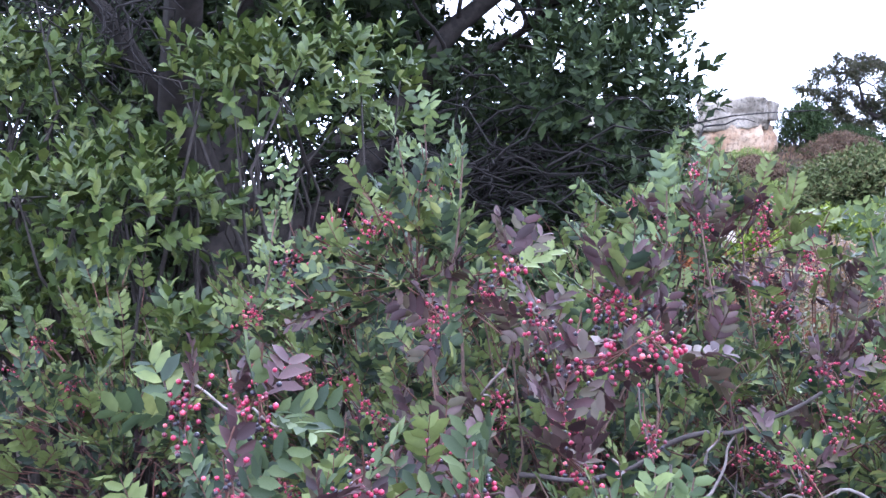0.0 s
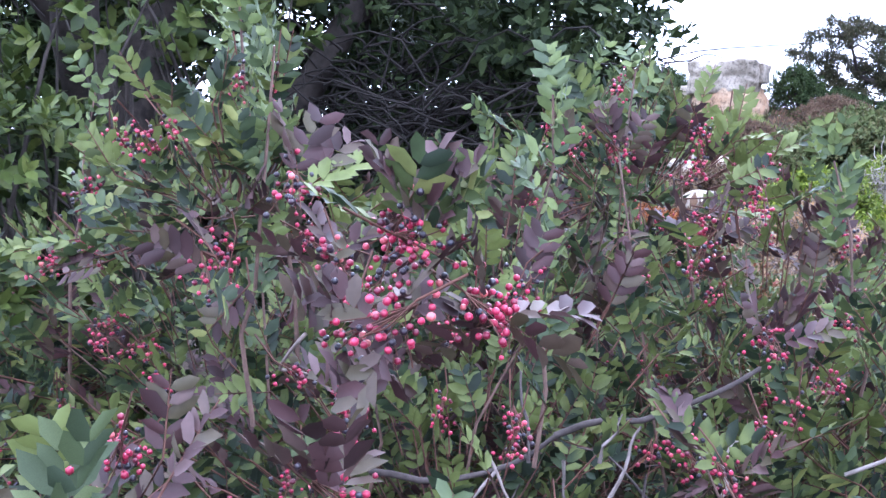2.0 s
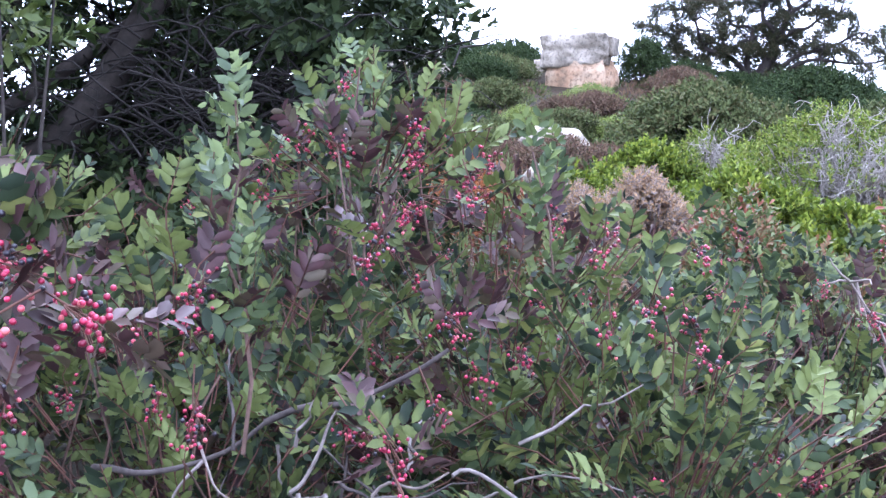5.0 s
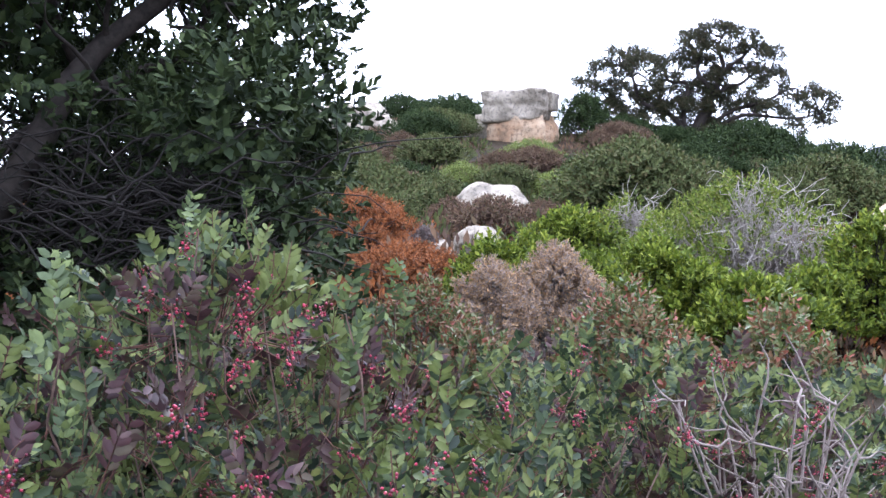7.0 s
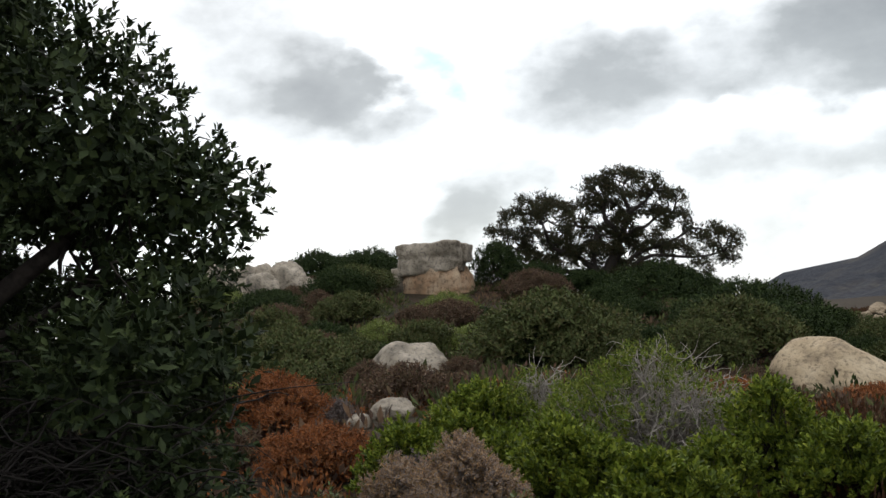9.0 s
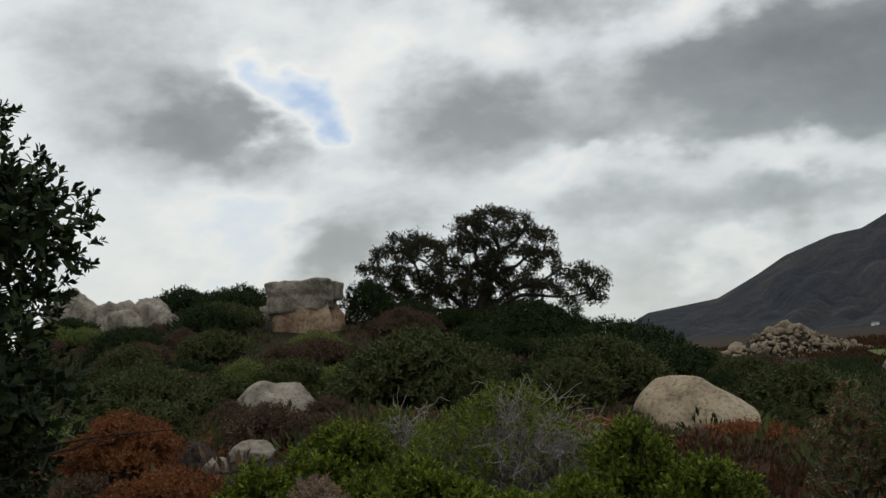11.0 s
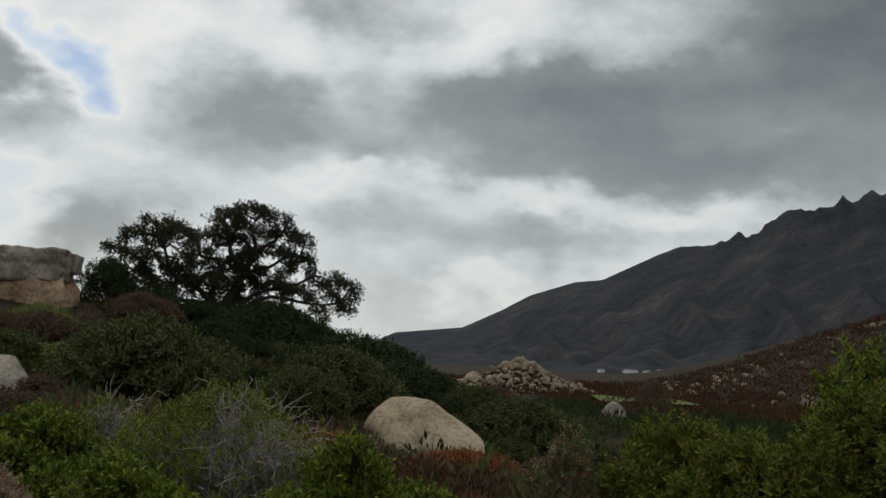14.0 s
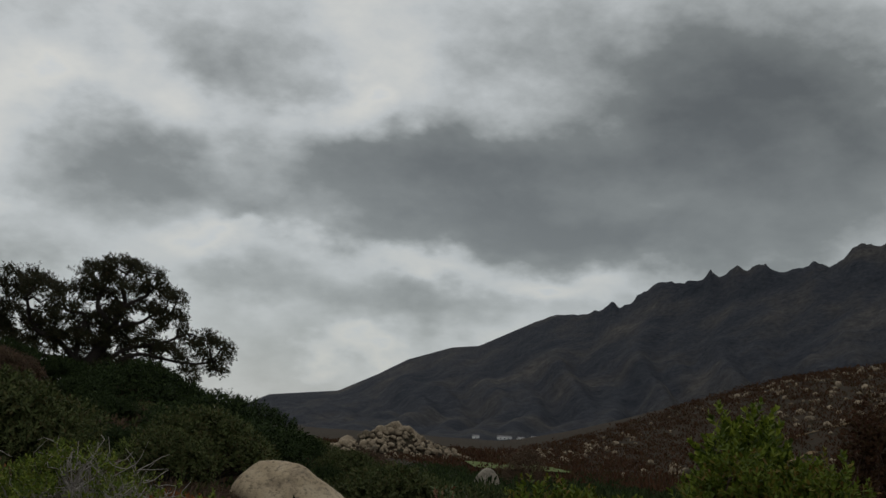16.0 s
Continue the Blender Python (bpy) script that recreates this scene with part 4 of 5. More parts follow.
def build_evergreen():
    ox, oy = -3.3, 3.1
    off = np.array([ox, oy, 0.0])
    ob = thing("evergreen_tree", ox, oy, float(ground_z(ox, oy)) - 0.03, "large dark evergreen tree with small oval leaves", "tree")
    # an open seam between two tiers of boughs that rise outward, and two hollows full of dead twigs
    def leafy(q):
        seam = 1.51 + 0.152 * np.hypot(q[:, 0] + 0.4, q[:, 1])
        thick = 0.12 + 0.08 * wave(q, 1.7, 2.0)
        cut = np.where((np.abs(q[:, 2] - seam) < thick) & (q[:, 0] < -2.0) & ((q[:, 0] > -3.1) | (q[:, 1] > 3.7)), 0.28, -0.66)
        ok = wave(q, 2.6, 9.0) > cut
        for c, r in (((-2.2, 3.0, 1.5), (0.48, 0.42, 0.27)), ((-2.95, 2.2, 1.9), (0.45, 0.4, 0.36))):
            ok &= ((((q - np.array(c)) / np.array(r)) ** 2).sum(1) > 1) | (rng.random(len(q)) < 0.06)
        return ok

    p, w = dome_points(13000, TREE_LOBES, 0.5, -0.9)
    gap = leafy(p)
    p, w = p[gap], w[gap]
    b, al, no, L, W, d = sprigs(p - off, w, 9, 0.06, 0.043, 0.030, 0.85, 0.55)
    v, f = leaves(b, al, no, L, W, LEAF_MID)
    pi, wi = dome_points(15000, [(x, y, z, rx * 0.8, ry * 0.8, rz * 0.8) for x, y, z, rx, ry, rz in TREE_LOBES], 0.7, -0.9)
    gap = leafy(pi)
    pi, wi = pi[gap], wi[gap]
    b, al, no, L, W, d = sprigs(pi - off, wi, 6, 0.07, 0.072, 0.06, 0.95, 0.3)
    v2, f2 = leaves(b, al, no, L, W, LEAF_SMALL)
    f = f + [q + len(v) for q in f2]
    v = np.concatenate([v, v2])
    part("crown", mesh_from("crown", v, f, LEAF["tree"]), ob, "dense glossy green leaves, with unseen overhead boughs added for shade", kind="stuff")
    trunk = [(bent((0, 0, 0), (0.12, -0.25, 1.3), 8, 0.08), np.linspace(0.16, 0.11, 8)), (bent((0.12, -0.25, 1.25), (0.55, -0.9, 2.3), 8, 0.1), np.linspace(0.10, 0.05, 8)), (bent((0.10, -0.2, 1.2), (-0.2, 0.5, 3.0), 8, 0.1), np.linspace(0.10, 0.05, 8)),
             (bent((0.1, -0.2, 1.1), (1.1, 0.6, 2.3), 8, 0.1), np.linspace(0.08, 0.035, 8))]
    v, f = tubes(trunk, 9)
    part("trunk", mesh_from("trunk", v, f, BARK_DARK, True), ob, "dark crooked trunk")
    lines = []
    limbs = []
    for tip in ((-1.6, 0.4, 3.2), (-0.9, 1.0, 2.4), (0.3, 0.9, 3.4), (0.9, 0.8, 2.9), (1.25, 0.7, 2.2), (1.1, 0.4, 1.5), (1.2, 0.2, 1.0), (0.6, 0.9, 1.7), (-1.0, -0.9, 1.9), (0.4, -1.3, 3.4), (-0.4, 1.6, 1.9), (0.2, 1.6, 3.0)):
        limbs.append((bent(np.array((0.1, -0.2, 1.0)) + rng.normal(0, 0.08, 3), tip, 12, 0.2), np.linspace(0.04, 0.014, 12)))
    lv, lf = tubes(limbs, 6)
    part("limbwork", mesh_from("limbwork", lv, lf, BARK_DARK, True), ob, "crooked dark limbs", "stuff")
    roots = np.concatenate([t[0][2:] for t in trunk[1:]] + [l[0][3:] for l in limbs])
    for i in rng.choice(len(p), 420, replace=False):
        q = p[i] - off
        near = roots[np.argsort(np.linalg.norm(roots - q, axis=1))[rng.integers(0, 5)]]
        lines.append((bent(near, q, 8, 0.22), np.linspace(0.013, 0.002, 8)))
    v, f = tubes(lines, 5)
    part("branchwork", mesh_from("branchwork", v, f, BARK_DARK), ob, "tangled dark inner branches", "stuff")
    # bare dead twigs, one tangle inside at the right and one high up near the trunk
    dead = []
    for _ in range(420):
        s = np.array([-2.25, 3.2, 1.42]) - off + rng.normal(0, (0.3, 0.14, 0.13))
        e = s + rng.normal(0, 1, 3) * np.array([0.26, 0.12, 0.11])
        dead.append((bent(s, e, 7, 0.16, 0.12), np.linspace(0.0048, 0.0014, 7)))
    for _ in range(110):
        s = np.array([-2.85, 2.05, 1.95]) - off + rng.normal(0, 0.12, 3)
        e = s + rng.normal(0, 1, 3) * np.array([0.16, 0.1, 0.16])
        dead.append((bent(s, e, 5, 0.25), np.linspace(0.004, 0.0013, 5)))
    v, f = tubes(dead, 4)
    part("dead_twigwork", mesh_from("dead_twigwork", v, f, BARK_DEAD_SHADED), ob, "bare grey dead twigs darkened with the hollow's shade", "stuff")


# near black: the shade of the hollows is put into the twig colour
BARK_DEAD_SHADED = bark_material("shaded_dead_twig", (0.030, 0.025, 0.023), (0.013, 0.011, 0.010))
build_evergreen()


# ------------------------------------------------ the spreading tree on the skyline
def build_hill_tree():
    ox, oy = -3.6, 50.3
    gz = float(ground_z(ox, oy))
    ob = thing("spreading_tree", ox, oy, gz, "gnarled spreading tree with thin dark crown on the hilltop", "tree")
    trunk = [(bent((0.1, 0, -0.3), (0.55, 0, 1.3), 6, 0.05), np.linspace(0.44, 0.34, 6)), (bent((0.55, 0, 1.2), (1.5, 0.1, 2.9), 6, 0.06), np.linspace(0.32, 0.22, 6))]
    v, f = tubes(trunk, 10)
    stem = part("trunk", mesh_from("trunk", v, f, BARK_DARK, True), ob)
    # main limbs: where each leaves the trunk, where it ends, thickness
    limbs = []
    low, fork = np.array([0.5, 0, 1.1]), np.array([1.45, 0.1, 2.8])
    for s, e, r in ((low, (-4.0, 0.3, 2.7), 0.15), (low, (-2.6, -0.6, 4.5), 0.16), (low, (-1.2, 0.6, 5.0), 0.15), (fork, (0.4, 0.4, 5.5), 0.15), (fork, (2.0, -0.4, 6.0), 0.16), (fork, (3.3, 0.5, 5.4), 0.14),
                    (fork, (4.0, 0.0, 3.9), 0.12), (low, (6.1, -0.2, 1.9), 0.15), (low, (5.2, 0.5, 3.1), 0.14), (low, (-2.6, 0.4, 1.6), 0.10), (low, (3.2, 0.3, 1.5), 0.10)):
        line = bent(s, e, 14, 0.20, 0.03)
        limbs.append(line)
        v, f = tubes([(line, np.linspace(r, r * 0.28, 14))], 6)
        part("limb", mesh_from("limb", v, f, BARK_DARK, True), stem)
    wood = np.concatenate([l[4:] for l in limbs])

    # leaf clumps keep their distance from one another inside two domes and a drooping arm
    domes = ((-2.1, 2.7, 2.6, 2.55), (1.7, 3.2, 2.9, 2.95), (5.2, 2.2, 1.45, 0.95), (0.0, 1.9, 3.2, 0.9), (3.4, 1.3, 2.2, 0.5))
    airy = ((3.9, 2.9, 0.75, 0.42), (4.3, 1.45, 0.7, 0.35), (-0.2, 4.9, 0.35, 0.8), (-3.3, 1.9, 0.6, 0.45), (2.5, 3.6, 0.7, 0.35), (0.2, 3.5, 0.4, 0.5))
    clumps = []
    for _ in range(4000):
        cx, cz, cy = rng.uniform(-4.9, 6.6), rng.uniform(0.9, 6.3), rng.normal(0, 0.9)
        inside = any(((cx - a) / rx) ** 2 + ((cz - c) / rz) ** 2 < 1 for a, c, rx, rz in domes)
        open_air = any(((cx - a) / rx) ** 2 + ((cz - c) / rz) ** 2 < 1 for a, c, rx, rz in airy)
        close = len(clumps) >= 140 or any((cx - a) ** 2 + (cz - c) ** 2 < 0.41 ** 2 for a, b, c, r in clumps)
        if inside and not close and not (open_air and rng.random() < 0.985):
            clumps.append((cx, cy, cz, rng.uniform(0.24, 0.44)))
    P, W, twigs = [], [], []
    for cx, cy, cz, r in clumps:
        c = np.array([cx, cy, cz])
        q, w = dome_points(int(760 * r), [(cx, cy, cz, r * 1.15, r * 1.2, r * 0.72), (cx + r * 0.7, cy, cz - r * 0.2, r * 0.5, r * 0.6, r * 0.4), (cx - r * 0.6, cy, cz + r * 0.3, r * 0.5, r * 0.6, r * 0.4)], 0.8, -0.9)
        P.append(q), W.append(w)
        root = wood[np.argmin(np.linalg.norm(wood - c, axis=1) + 0.4 * np.maximum(wood[:, 2] - cz, 0))]
        twigs.append((bent(root, c, 8, 0.2), np.linspace(0.06, 0.02, 8)))
        for _ in range(3):
            twigs.append((bent(c, c + rng.normal(0, r * 0.7, 3), 5, 0.2), np.linspace(0.02, 0.008, 5)))
    P, W = np.concatenate(P), np.concatenate(W)
    P = P + rng.normal(0, 0.09, P.shape)
    gap = wave(P, 3.4, 4.0) > -0.28
    P, W = P[gap], W[gap]
    b, al, no, L, Wd, d = sprigs(P, W, 5, 0.11, 0.11, 0.08, 1.0, 0.4)
    v, f = leaves(b, al, no, L, Wd, LEAF_SMALL)
    part("crown", mesh_from("crown", v, f, LEAF["hill_tree"]), ob, "thin patchy dark leaves", kind="stuff")
    v, f = tubes(twigs, 4)
    part("branchwork", mesh_from("branchwork", v, f, BARK_DARK), ob, kind="stuff")


build_hill_tree()

# open places round the boulders
STONES = ((-6.35, 24.9, 1.3), (-6.0, 22.8, 1.9), (-5.3, 20.6, 1.8), (3.3, 23.2, 1.5), (-3.56, 13.1, 0.7), (-3.4, 12.3, 0.7), (3.6, 26.7, 2.0), (3.5, 24.6, 1.9), (-10, 43.0, 2.0), (-9.5, 41.5, 1.8), (-1.9, 47, 1.2))

# ------------------------------------------------ shrubs and bushes of the slope
shrub("mid_green", -2.95, 25.4, 0.4, 2.45, 2.45)
shrub("mid_green", -1.7, 24.2, 0.3, 1.75, 1.3)
shrub("mid_green", -9.83, 25.5, 0.85, 2.2, 1.5)
shrub("mid_green", 1.6, 29.6, 0.0, 1.95, 2.1)
shrub("dark_green", 2.36, 37.26, -0.39, 2.42, 3.11)
shrub("dark_green", -17.36, 50.13, 2.82, 6.01, 2.29)
shrub("dark_green", -3.93, 48.1, 2.01, 3.71, 2.08)
shrub("dark_green", -15.13, 49.62, 2.64, 5.66, 2.53)
shrub("dark_green", -18.0, 46.96, 2.9, 5.32, 1.62)
shrub("dark_green", -14.83, 51.7, 3.76, 6.08, 1.75)
shrub("dark_green", -7.54, 46.17, 3.08, 5.41, 1.4)
shrub("dark_green", -5.9, 46.6, 2.43, 4.33, 1.65)
shrub("mid_green", -11.23, 28.1, 1.26, 2.79, 1.05)
shrub("mid_green", -10.82, 34.32, 1.67, 3.22, 1.46)
shrub("mid_green", -8.43, 22.62, 0.57, 1.99, 1.56)
shrub("yellow_green", -8.18, 28.81, 1.16, 2.21, 0.81)
shrub("mid_green", -8.24, 25.75, 1.02, 1.74, 1.31)
shrub("brown_heath", -8.59, 34.85, 1.49, 2.55, 0.88)
shrub("brown_heath", -6.26, 21.09, 0.32, 1.27, 0.59)
shrub("brown_heath", -4.76, 23.48, 0.26, 1.1, 0.58)
shrub("orange_heath", -4.75, 12.0, 0.52, 1.5, 0.85)
shrub("orange_heath", -3.45, 9.92, 0.19, 0.98, 0.75)
shrub("orange_heath", -3.57, 15.55, 0.25, 0.94, 0.56)
shrub("grey_heath", -4.36, 13.31, 0.34, 1.05, 0.26)
shrub("tan_heath", -1.32, 6.99, 0.42, 1.19, 0.46)
shrub("tan_heath", -1.67, 6.51, 0.54, 1.13, 0.33)
shrub("red_tip", -0.52, 4.25, 0.69, 1.18, 0.42)
shrub("red_tip", 0.07, 3.91, 0.68, 1.2, 0.3)
shrub("red_tip", -1.27, 4.45, 0.58, 1.01, 0.36)
shrub("red_tip", -1.6, 4.85, 0.79, 1.13, 0.37)
shrub("red_tip", -1.78, 4.18, 0.87, 1.19, 0.22)
shrub("red_tip", -0.24, 3.29, 0.74, 1.1, 0.27)
shrub("bright_green", -2.2, 8.65, 0.47, 1.11, 0.47)
shrub("bright_green", -1.79, 10.27, 0.62, 1.29, 0.74)
shrub("bright_green", -0.8, 8.24, 0.4, 1.11, 0.54)
shrub("twiggy", -0.12, 9.67, 0.3, 1.66, 1.3)
shrub("bright_green", 0.89, 8.91, 0.43, 1.25, 0.47)
shrub("bright_green", 1.34, 8.41, 0.28, 0.99, 0.53)
shrub("bright_green", -0.06, 7.7, 0.35, 0.88, 0.55)
shrub("bright_green", -0.42, 8.02, 0.42, 0.96, 0.43)
shrub("bright_green", 0.39, 8.41, 0.32, 0.91, 0.39)
shrub("bright_green", -1.37, 9.05, 0.37, 0.96, 0.43)
shrub("grey_heath", -1.99, 8.3, 0.44, 0.9, 0.19)
shrub("grey_heath", -4.72, 12.71, 0.73, 1.24, 0.29)
shrub("brown_heath", -4.4, 10.23, 0.41, 1.0, 0.27)
shrub("olive", 2.9, 6.89, 0.99, 1.66, 0.89)
shrub("olive", 3.69, 6.32, 1.1, 1.92, 0.74)
shrub("olive", 3.01, 6.26, 1.09, 1.56, 0.74)
shrub("olive", 3.92, 5.88, 1.18, 1.93, 0.61)
shrub("bright_green", 4.05, 6.78, 1.54, 2.08, 0.65)
shrub("red_tip", 2.07, 6.88, 0.97, 1.55, 0.33)
shrub("red_heath", 4.54, 6.3, 1.6, 2.27, 0.34)
shrub("dark_green", -0.71, 45.63, 0.45, 3.76, 3.21)
shrub("dark_green", 2.85, 33.94, -0.39, 1.73, 2.41)
shrub("mid_green", 7.51, 33.19, -1.17, 0.6, 2.41)
shrub("dark_green", 6.06, 45.66, -0.61, 1.32, 1.46)
shrub("brown_heath", 1.21, 25.2, -0.99, 0.23, 1.04)
shrub("orange_heath", 3.59, 20.65, -0.56, 0.06, 1.24)
shrub("twiggy", -1.25, 10.58, 0.41, 1.47, 0.69)
shrub("brown_heath", 20.72, 58.28, 0.0, 1.29, 1.62)
shrub("dark_green", -0.02, 51.02, 1.4, 3.55, 2.84)
shrub("brown_heath", -0.98, 44.71, 1.31, 2.84, 1.31)
shrub("mid_green", 0.7, 25.6, -0.09, 1.45, 1.0)
shrub("mid_green", -6.36, 16.95, 0.53, 1.49, 0.83)


for _ in range(130):
    kx, ky = rng.uniform(-20, 9), rng.uniform(13, 48)
    if any(math.hypot(kx - sx, ky - sy) < sr + 0.6 for sx, sy, sr in STONES):
        continue
    kind = rng.choice(["mid_green", "dark_green", "brown_heath", "brown_heath", "mid_green", "orange_heath" if ky < 24 else "dark_green", "yellow_green"])
    kr = rng.uniform(0.45, 1.1) * (0.6 + ky / 45)
    kz = float(ground_z(kx, ky))
    shrub(str(kind), round(kx, 2), round(ky, 2), kz, kz + kr * rng.uniform(0.6, 0.95), kr)


# ------------------------------------------------ boulders and outcrops
boulder(-6.35, 24.9, 0.70, 0.95, 0.9, 0.92, 3, "rounded pale granite boulder among heath", turn=-10, lean=0.08, planes=7, rough=0.13)
boulder(-3.52, 13.1, 0.84, 0.29, 0.26, 0.19, 5, "small pale granite boulder among heath", turn=10)
boulder(-3.98, 13.0, 0.72, 0.18, 0.16, 0.14, 6, "small pale stone beside a boulder", cuts=4)
boulder(-3.95, 11.6, 0.66, 0.13, 0.12, 0.10, 8, "small pale stone in the heath", cuts=4)
boulder(3.75, 26.7, -0.36, 1.52, 1.3, 1.38, 11, "large rounded pale tan boulder on the lower slope", ROCK_TAN, turn=4, lean=0.34, planes=5, rough=0.10)
boulder(-6.6, 31.2, 1.45, 0.24, 0.22, 0.3, 12, "upright pale stone on the slope", cuts=4)
boulder(-2.50, 5.66, 0.55, 0.17, 0.17, 0.16, 14, "pale stone between low shrubs", cuts=4)
boulder(-9.0, 27.0, 1.35, 0.4, 0.3, 0.25, 13, "pale stone between bushes", cuts=4)


def build_outcrop():
    """The blocky rock on the hilltop: a tall warm block under an overhanging grey cap."""
    x, y = -10.0, 44.2
    gz = float(ground_z(x, y)) - 0.2
    ob = thing("rock_outcrop", x, y, gz, "blocky weathered rock with an overhanging grey cap", "rock")
    top = 5.35 - gz

    def block(rx, ry, z0, z1, seed, dx=0.0, taper=0.0):
        bm = bmesh.new()
        bmesh.ops.create_cube(bm, size=2.0)
        bmesh.ops.subdivide_edges(bm, edges=bm.edges[:], cuts=20, use_grid_fill=True)
        v = np.array([q.co[:] for q in bm.verts])
        n4 = (np.abs(v) ** 14).sum(1, keepdims=True) ** (1 / 14)
        v = v / n4 * 1.0
        true = v * np.array([rx, ry, (z1 - z0) / 2])
        v = v + unit(v) * (0.20 * wave(true, 1.1, seed) + 0.11 * wave(true, 2.6, seed * 2) - 0.09 * np.abs(wave(true, 4.5, seed)) + 0.04 * wave(true, 9.0, seed))[:, None]
        k = 1 + taper * v[:, 2:3]
        v = v * np.concatenate([k, k, np.ones_like(k)], 1) * np.array([rx, ry, (z1 - z0) / 2]) + np.array([dx, 0, (z0 + z1) / 2])
        for q, co in zip(bm.verts, v):
            q.co = co
        me = bpy.data.meshes.new("block")
        bm.to_mesh(me)
        bm.free()
        me.polygons.foreach_set("use_smooth", np.ones(len(me.polygons), bool))
        return me

    for nm, args, mat in (("lower_block", (1.28, 1.22, -0.6, top * 0.62, 2.0, 0.10, -0.03), ROCK_WARM), ("cap_block", (1.40, 1.38, top * 0.44, top * 1.02, 5.0, 0.10, 0.04), ROCK), ("side_block", (0.40, 0.7, 0.2, top * 0.62, 7.0, -1.45, -0.1), ROCK), ("ledge_block", (0.48, 0.8, top * 0.60, top * 0.99, 9.0, 1.22, 0.1), ROCK),
                          ("low_side_block", (0.35, 0.5, 0.0, top * 0.42, 11.0, -1.6, -0.1), ROCK)):
        me = block(*args)
        me.materials.append(mat)
        part(nm, me, ob)


build_outcrop()
for i, (bx, by, s) in enumerate(((-18.6, 44.6, 1.0), (-17.6, 44.0, 0.75), (-19.8, 45.0, 1.2), (-16.9, 44.4, 0.5), (-18.2, 45.4, 0.8), (-17.0, 44.9, 0.9), (-16.2, 44.6, 0.55), (-20.8, 45.5, 1.3), (-19.2, 43.8, 0.6), (-15.8, 44.2, 0.35), (-1.9, 47.8, 0.55), (-2.5, 47.6, 0.6), (-1.5, 48.2, 0.4), (0.4, 46.5, 0.4))):
    boulder(bx, by, float(ground_z(bx, by)) + (0.55 if bx < -15 else 0.2) * s, 1.2 * s, 0.9 * s, (1.25 if bx < -15 else 0.7) * s, 20 + i, "piled grey weathered rock on the hilltop", ROCK, turn=i * 50, cuts=4, group="hilltop rocks", rough=0.3)


# ------------------------------------------------ the far stony mound and the slope of scattered boulders
def rock_pile(name, spots, label, mat):
    """Many boulders told apart only as a mass."""
    base = []
    for s in range(4):
        me = rock_mesh("stone", 1, 1, 1, 40 + s, mat, 0.2, cuts=2)
        base.append((np.array([v.co[:] for v in me.vertices]), np.array([p.vertices[:] for p in me.polygons])))
        bpy.data.meshes.remove(me)
    V, F, o = [], [], 0
    for x, y, z, s in spots:
        bv, bf = base[rng.integers(4)]
        a = rng.uniform(0, 6.3)
        sc = s * rng.uniform(0.6, 1.2, 3)
        q = bv * sc
        q = np.stack([q[:, 0] * np.cos(a) - q[:, 1] * np.sin(a), q[:, 0] * np.sin(a) + q[:, 1] * np.cos(a), q[:, 2]], 1) + (x, y, z)
        V.append(q), F.append(bf + o)
        o += len(bv)
    ob = new(name, mesh_from(name, np.concatenate(V), [np.concatenate(F)], mat))
    return tagged(ob, label, "rocks", kind="stuff")


def build_mound():
    cx, cy, r, h = 39.0, 178.0, 13.0, 5.6
    gz = float(ground_z(cx, cy))
    n = 60
    a, t = np.meshgrid(np.linspace(0, 2 * np.pi, n), np.linspace(0, 1, 24), indexing="ij")
    prof = np.where(t < 0.22, 1 - 0.25 * t / 0.22, 0.75 * (1 - (t - 0.22) / 0.78) ** 1.2)
    x, y = cx + r * t * np.cos(a) * 1.1, cy + r * t * np.sin(a)
    z = gz - 0.5 + (h + 0.5) * prof
    i, j = np.meshgrid(np.arange(n - 1), np.arange(23), indexing="ij")
    a0 = i * 24 + j
    ob = new("stony_hill", mesh_from("stony_hill", np.stack([x, y, z], -1).reshape(-1, 3), [np.stack([a0, a0 + 1, a0 + 25, a0 + 24], -1).reshape(-1, 4)], GROUND, True))
    tagged(ob, "small rocky hill rising from the valley", "hill", kind="structure")
    spots = []
    for _ in range(420):
        tt, aa = rng.uniform(0, 1) ** 0.7, rng.uniform(3.3, 6.2)
        pz = np.interp(tt, [0, 0.22, 0.6, 1], [1, 0.75, 0.34, 0.0])
        spots.append((cx + r * tt * math.cos(aa) * 1.1, cy + r * tt * math.sin(aa), gz + h * pz, rng.lognormal(-1.15, 0.45) * (1.5 if tt < 0.25 else 1)))
    rock_pile("mound_stones", spots, "heap of pale boulders covering the mound", ROCK_FAR)


build_mound()
spots = []
while len(spots) < 1100:
    x, y = rng.uniform(58, 210), rng.uniform(80, 240)
    dens = 0.5 + 0.5 * math.sin(x * 0.11 + 2 * math.sin(y * 0.05)) 
    if rng.random() < dens * (0.25 + 0.75 * min(1, (x - 58) / 40)):
        spots.append((x, y, float(ground_z(x, y)) + 0.1, rng.uniform(0.25, 1.0) ** 1.5 * 0.95))
rock_pile("slope_boulders", spots, "pale boulders scattered over the stony slope", ROCK_FAR)
boulder(18.6, 58.9, -1.2, 0.95, 0.8, 1.1, 31, "grey boulder in the valley scrub", turn=20, cuts=4)
boulder(17.6, 58.0, -1.7, 0.6, 0.5, 0.4, 32, "low pale boulder in the valley scrub", cuts=4)
boulder(8.2, 31.0, -0.9, 0.25, 0.25, 0.4, 33, "small pale upright stone in scrub", cuts=4)


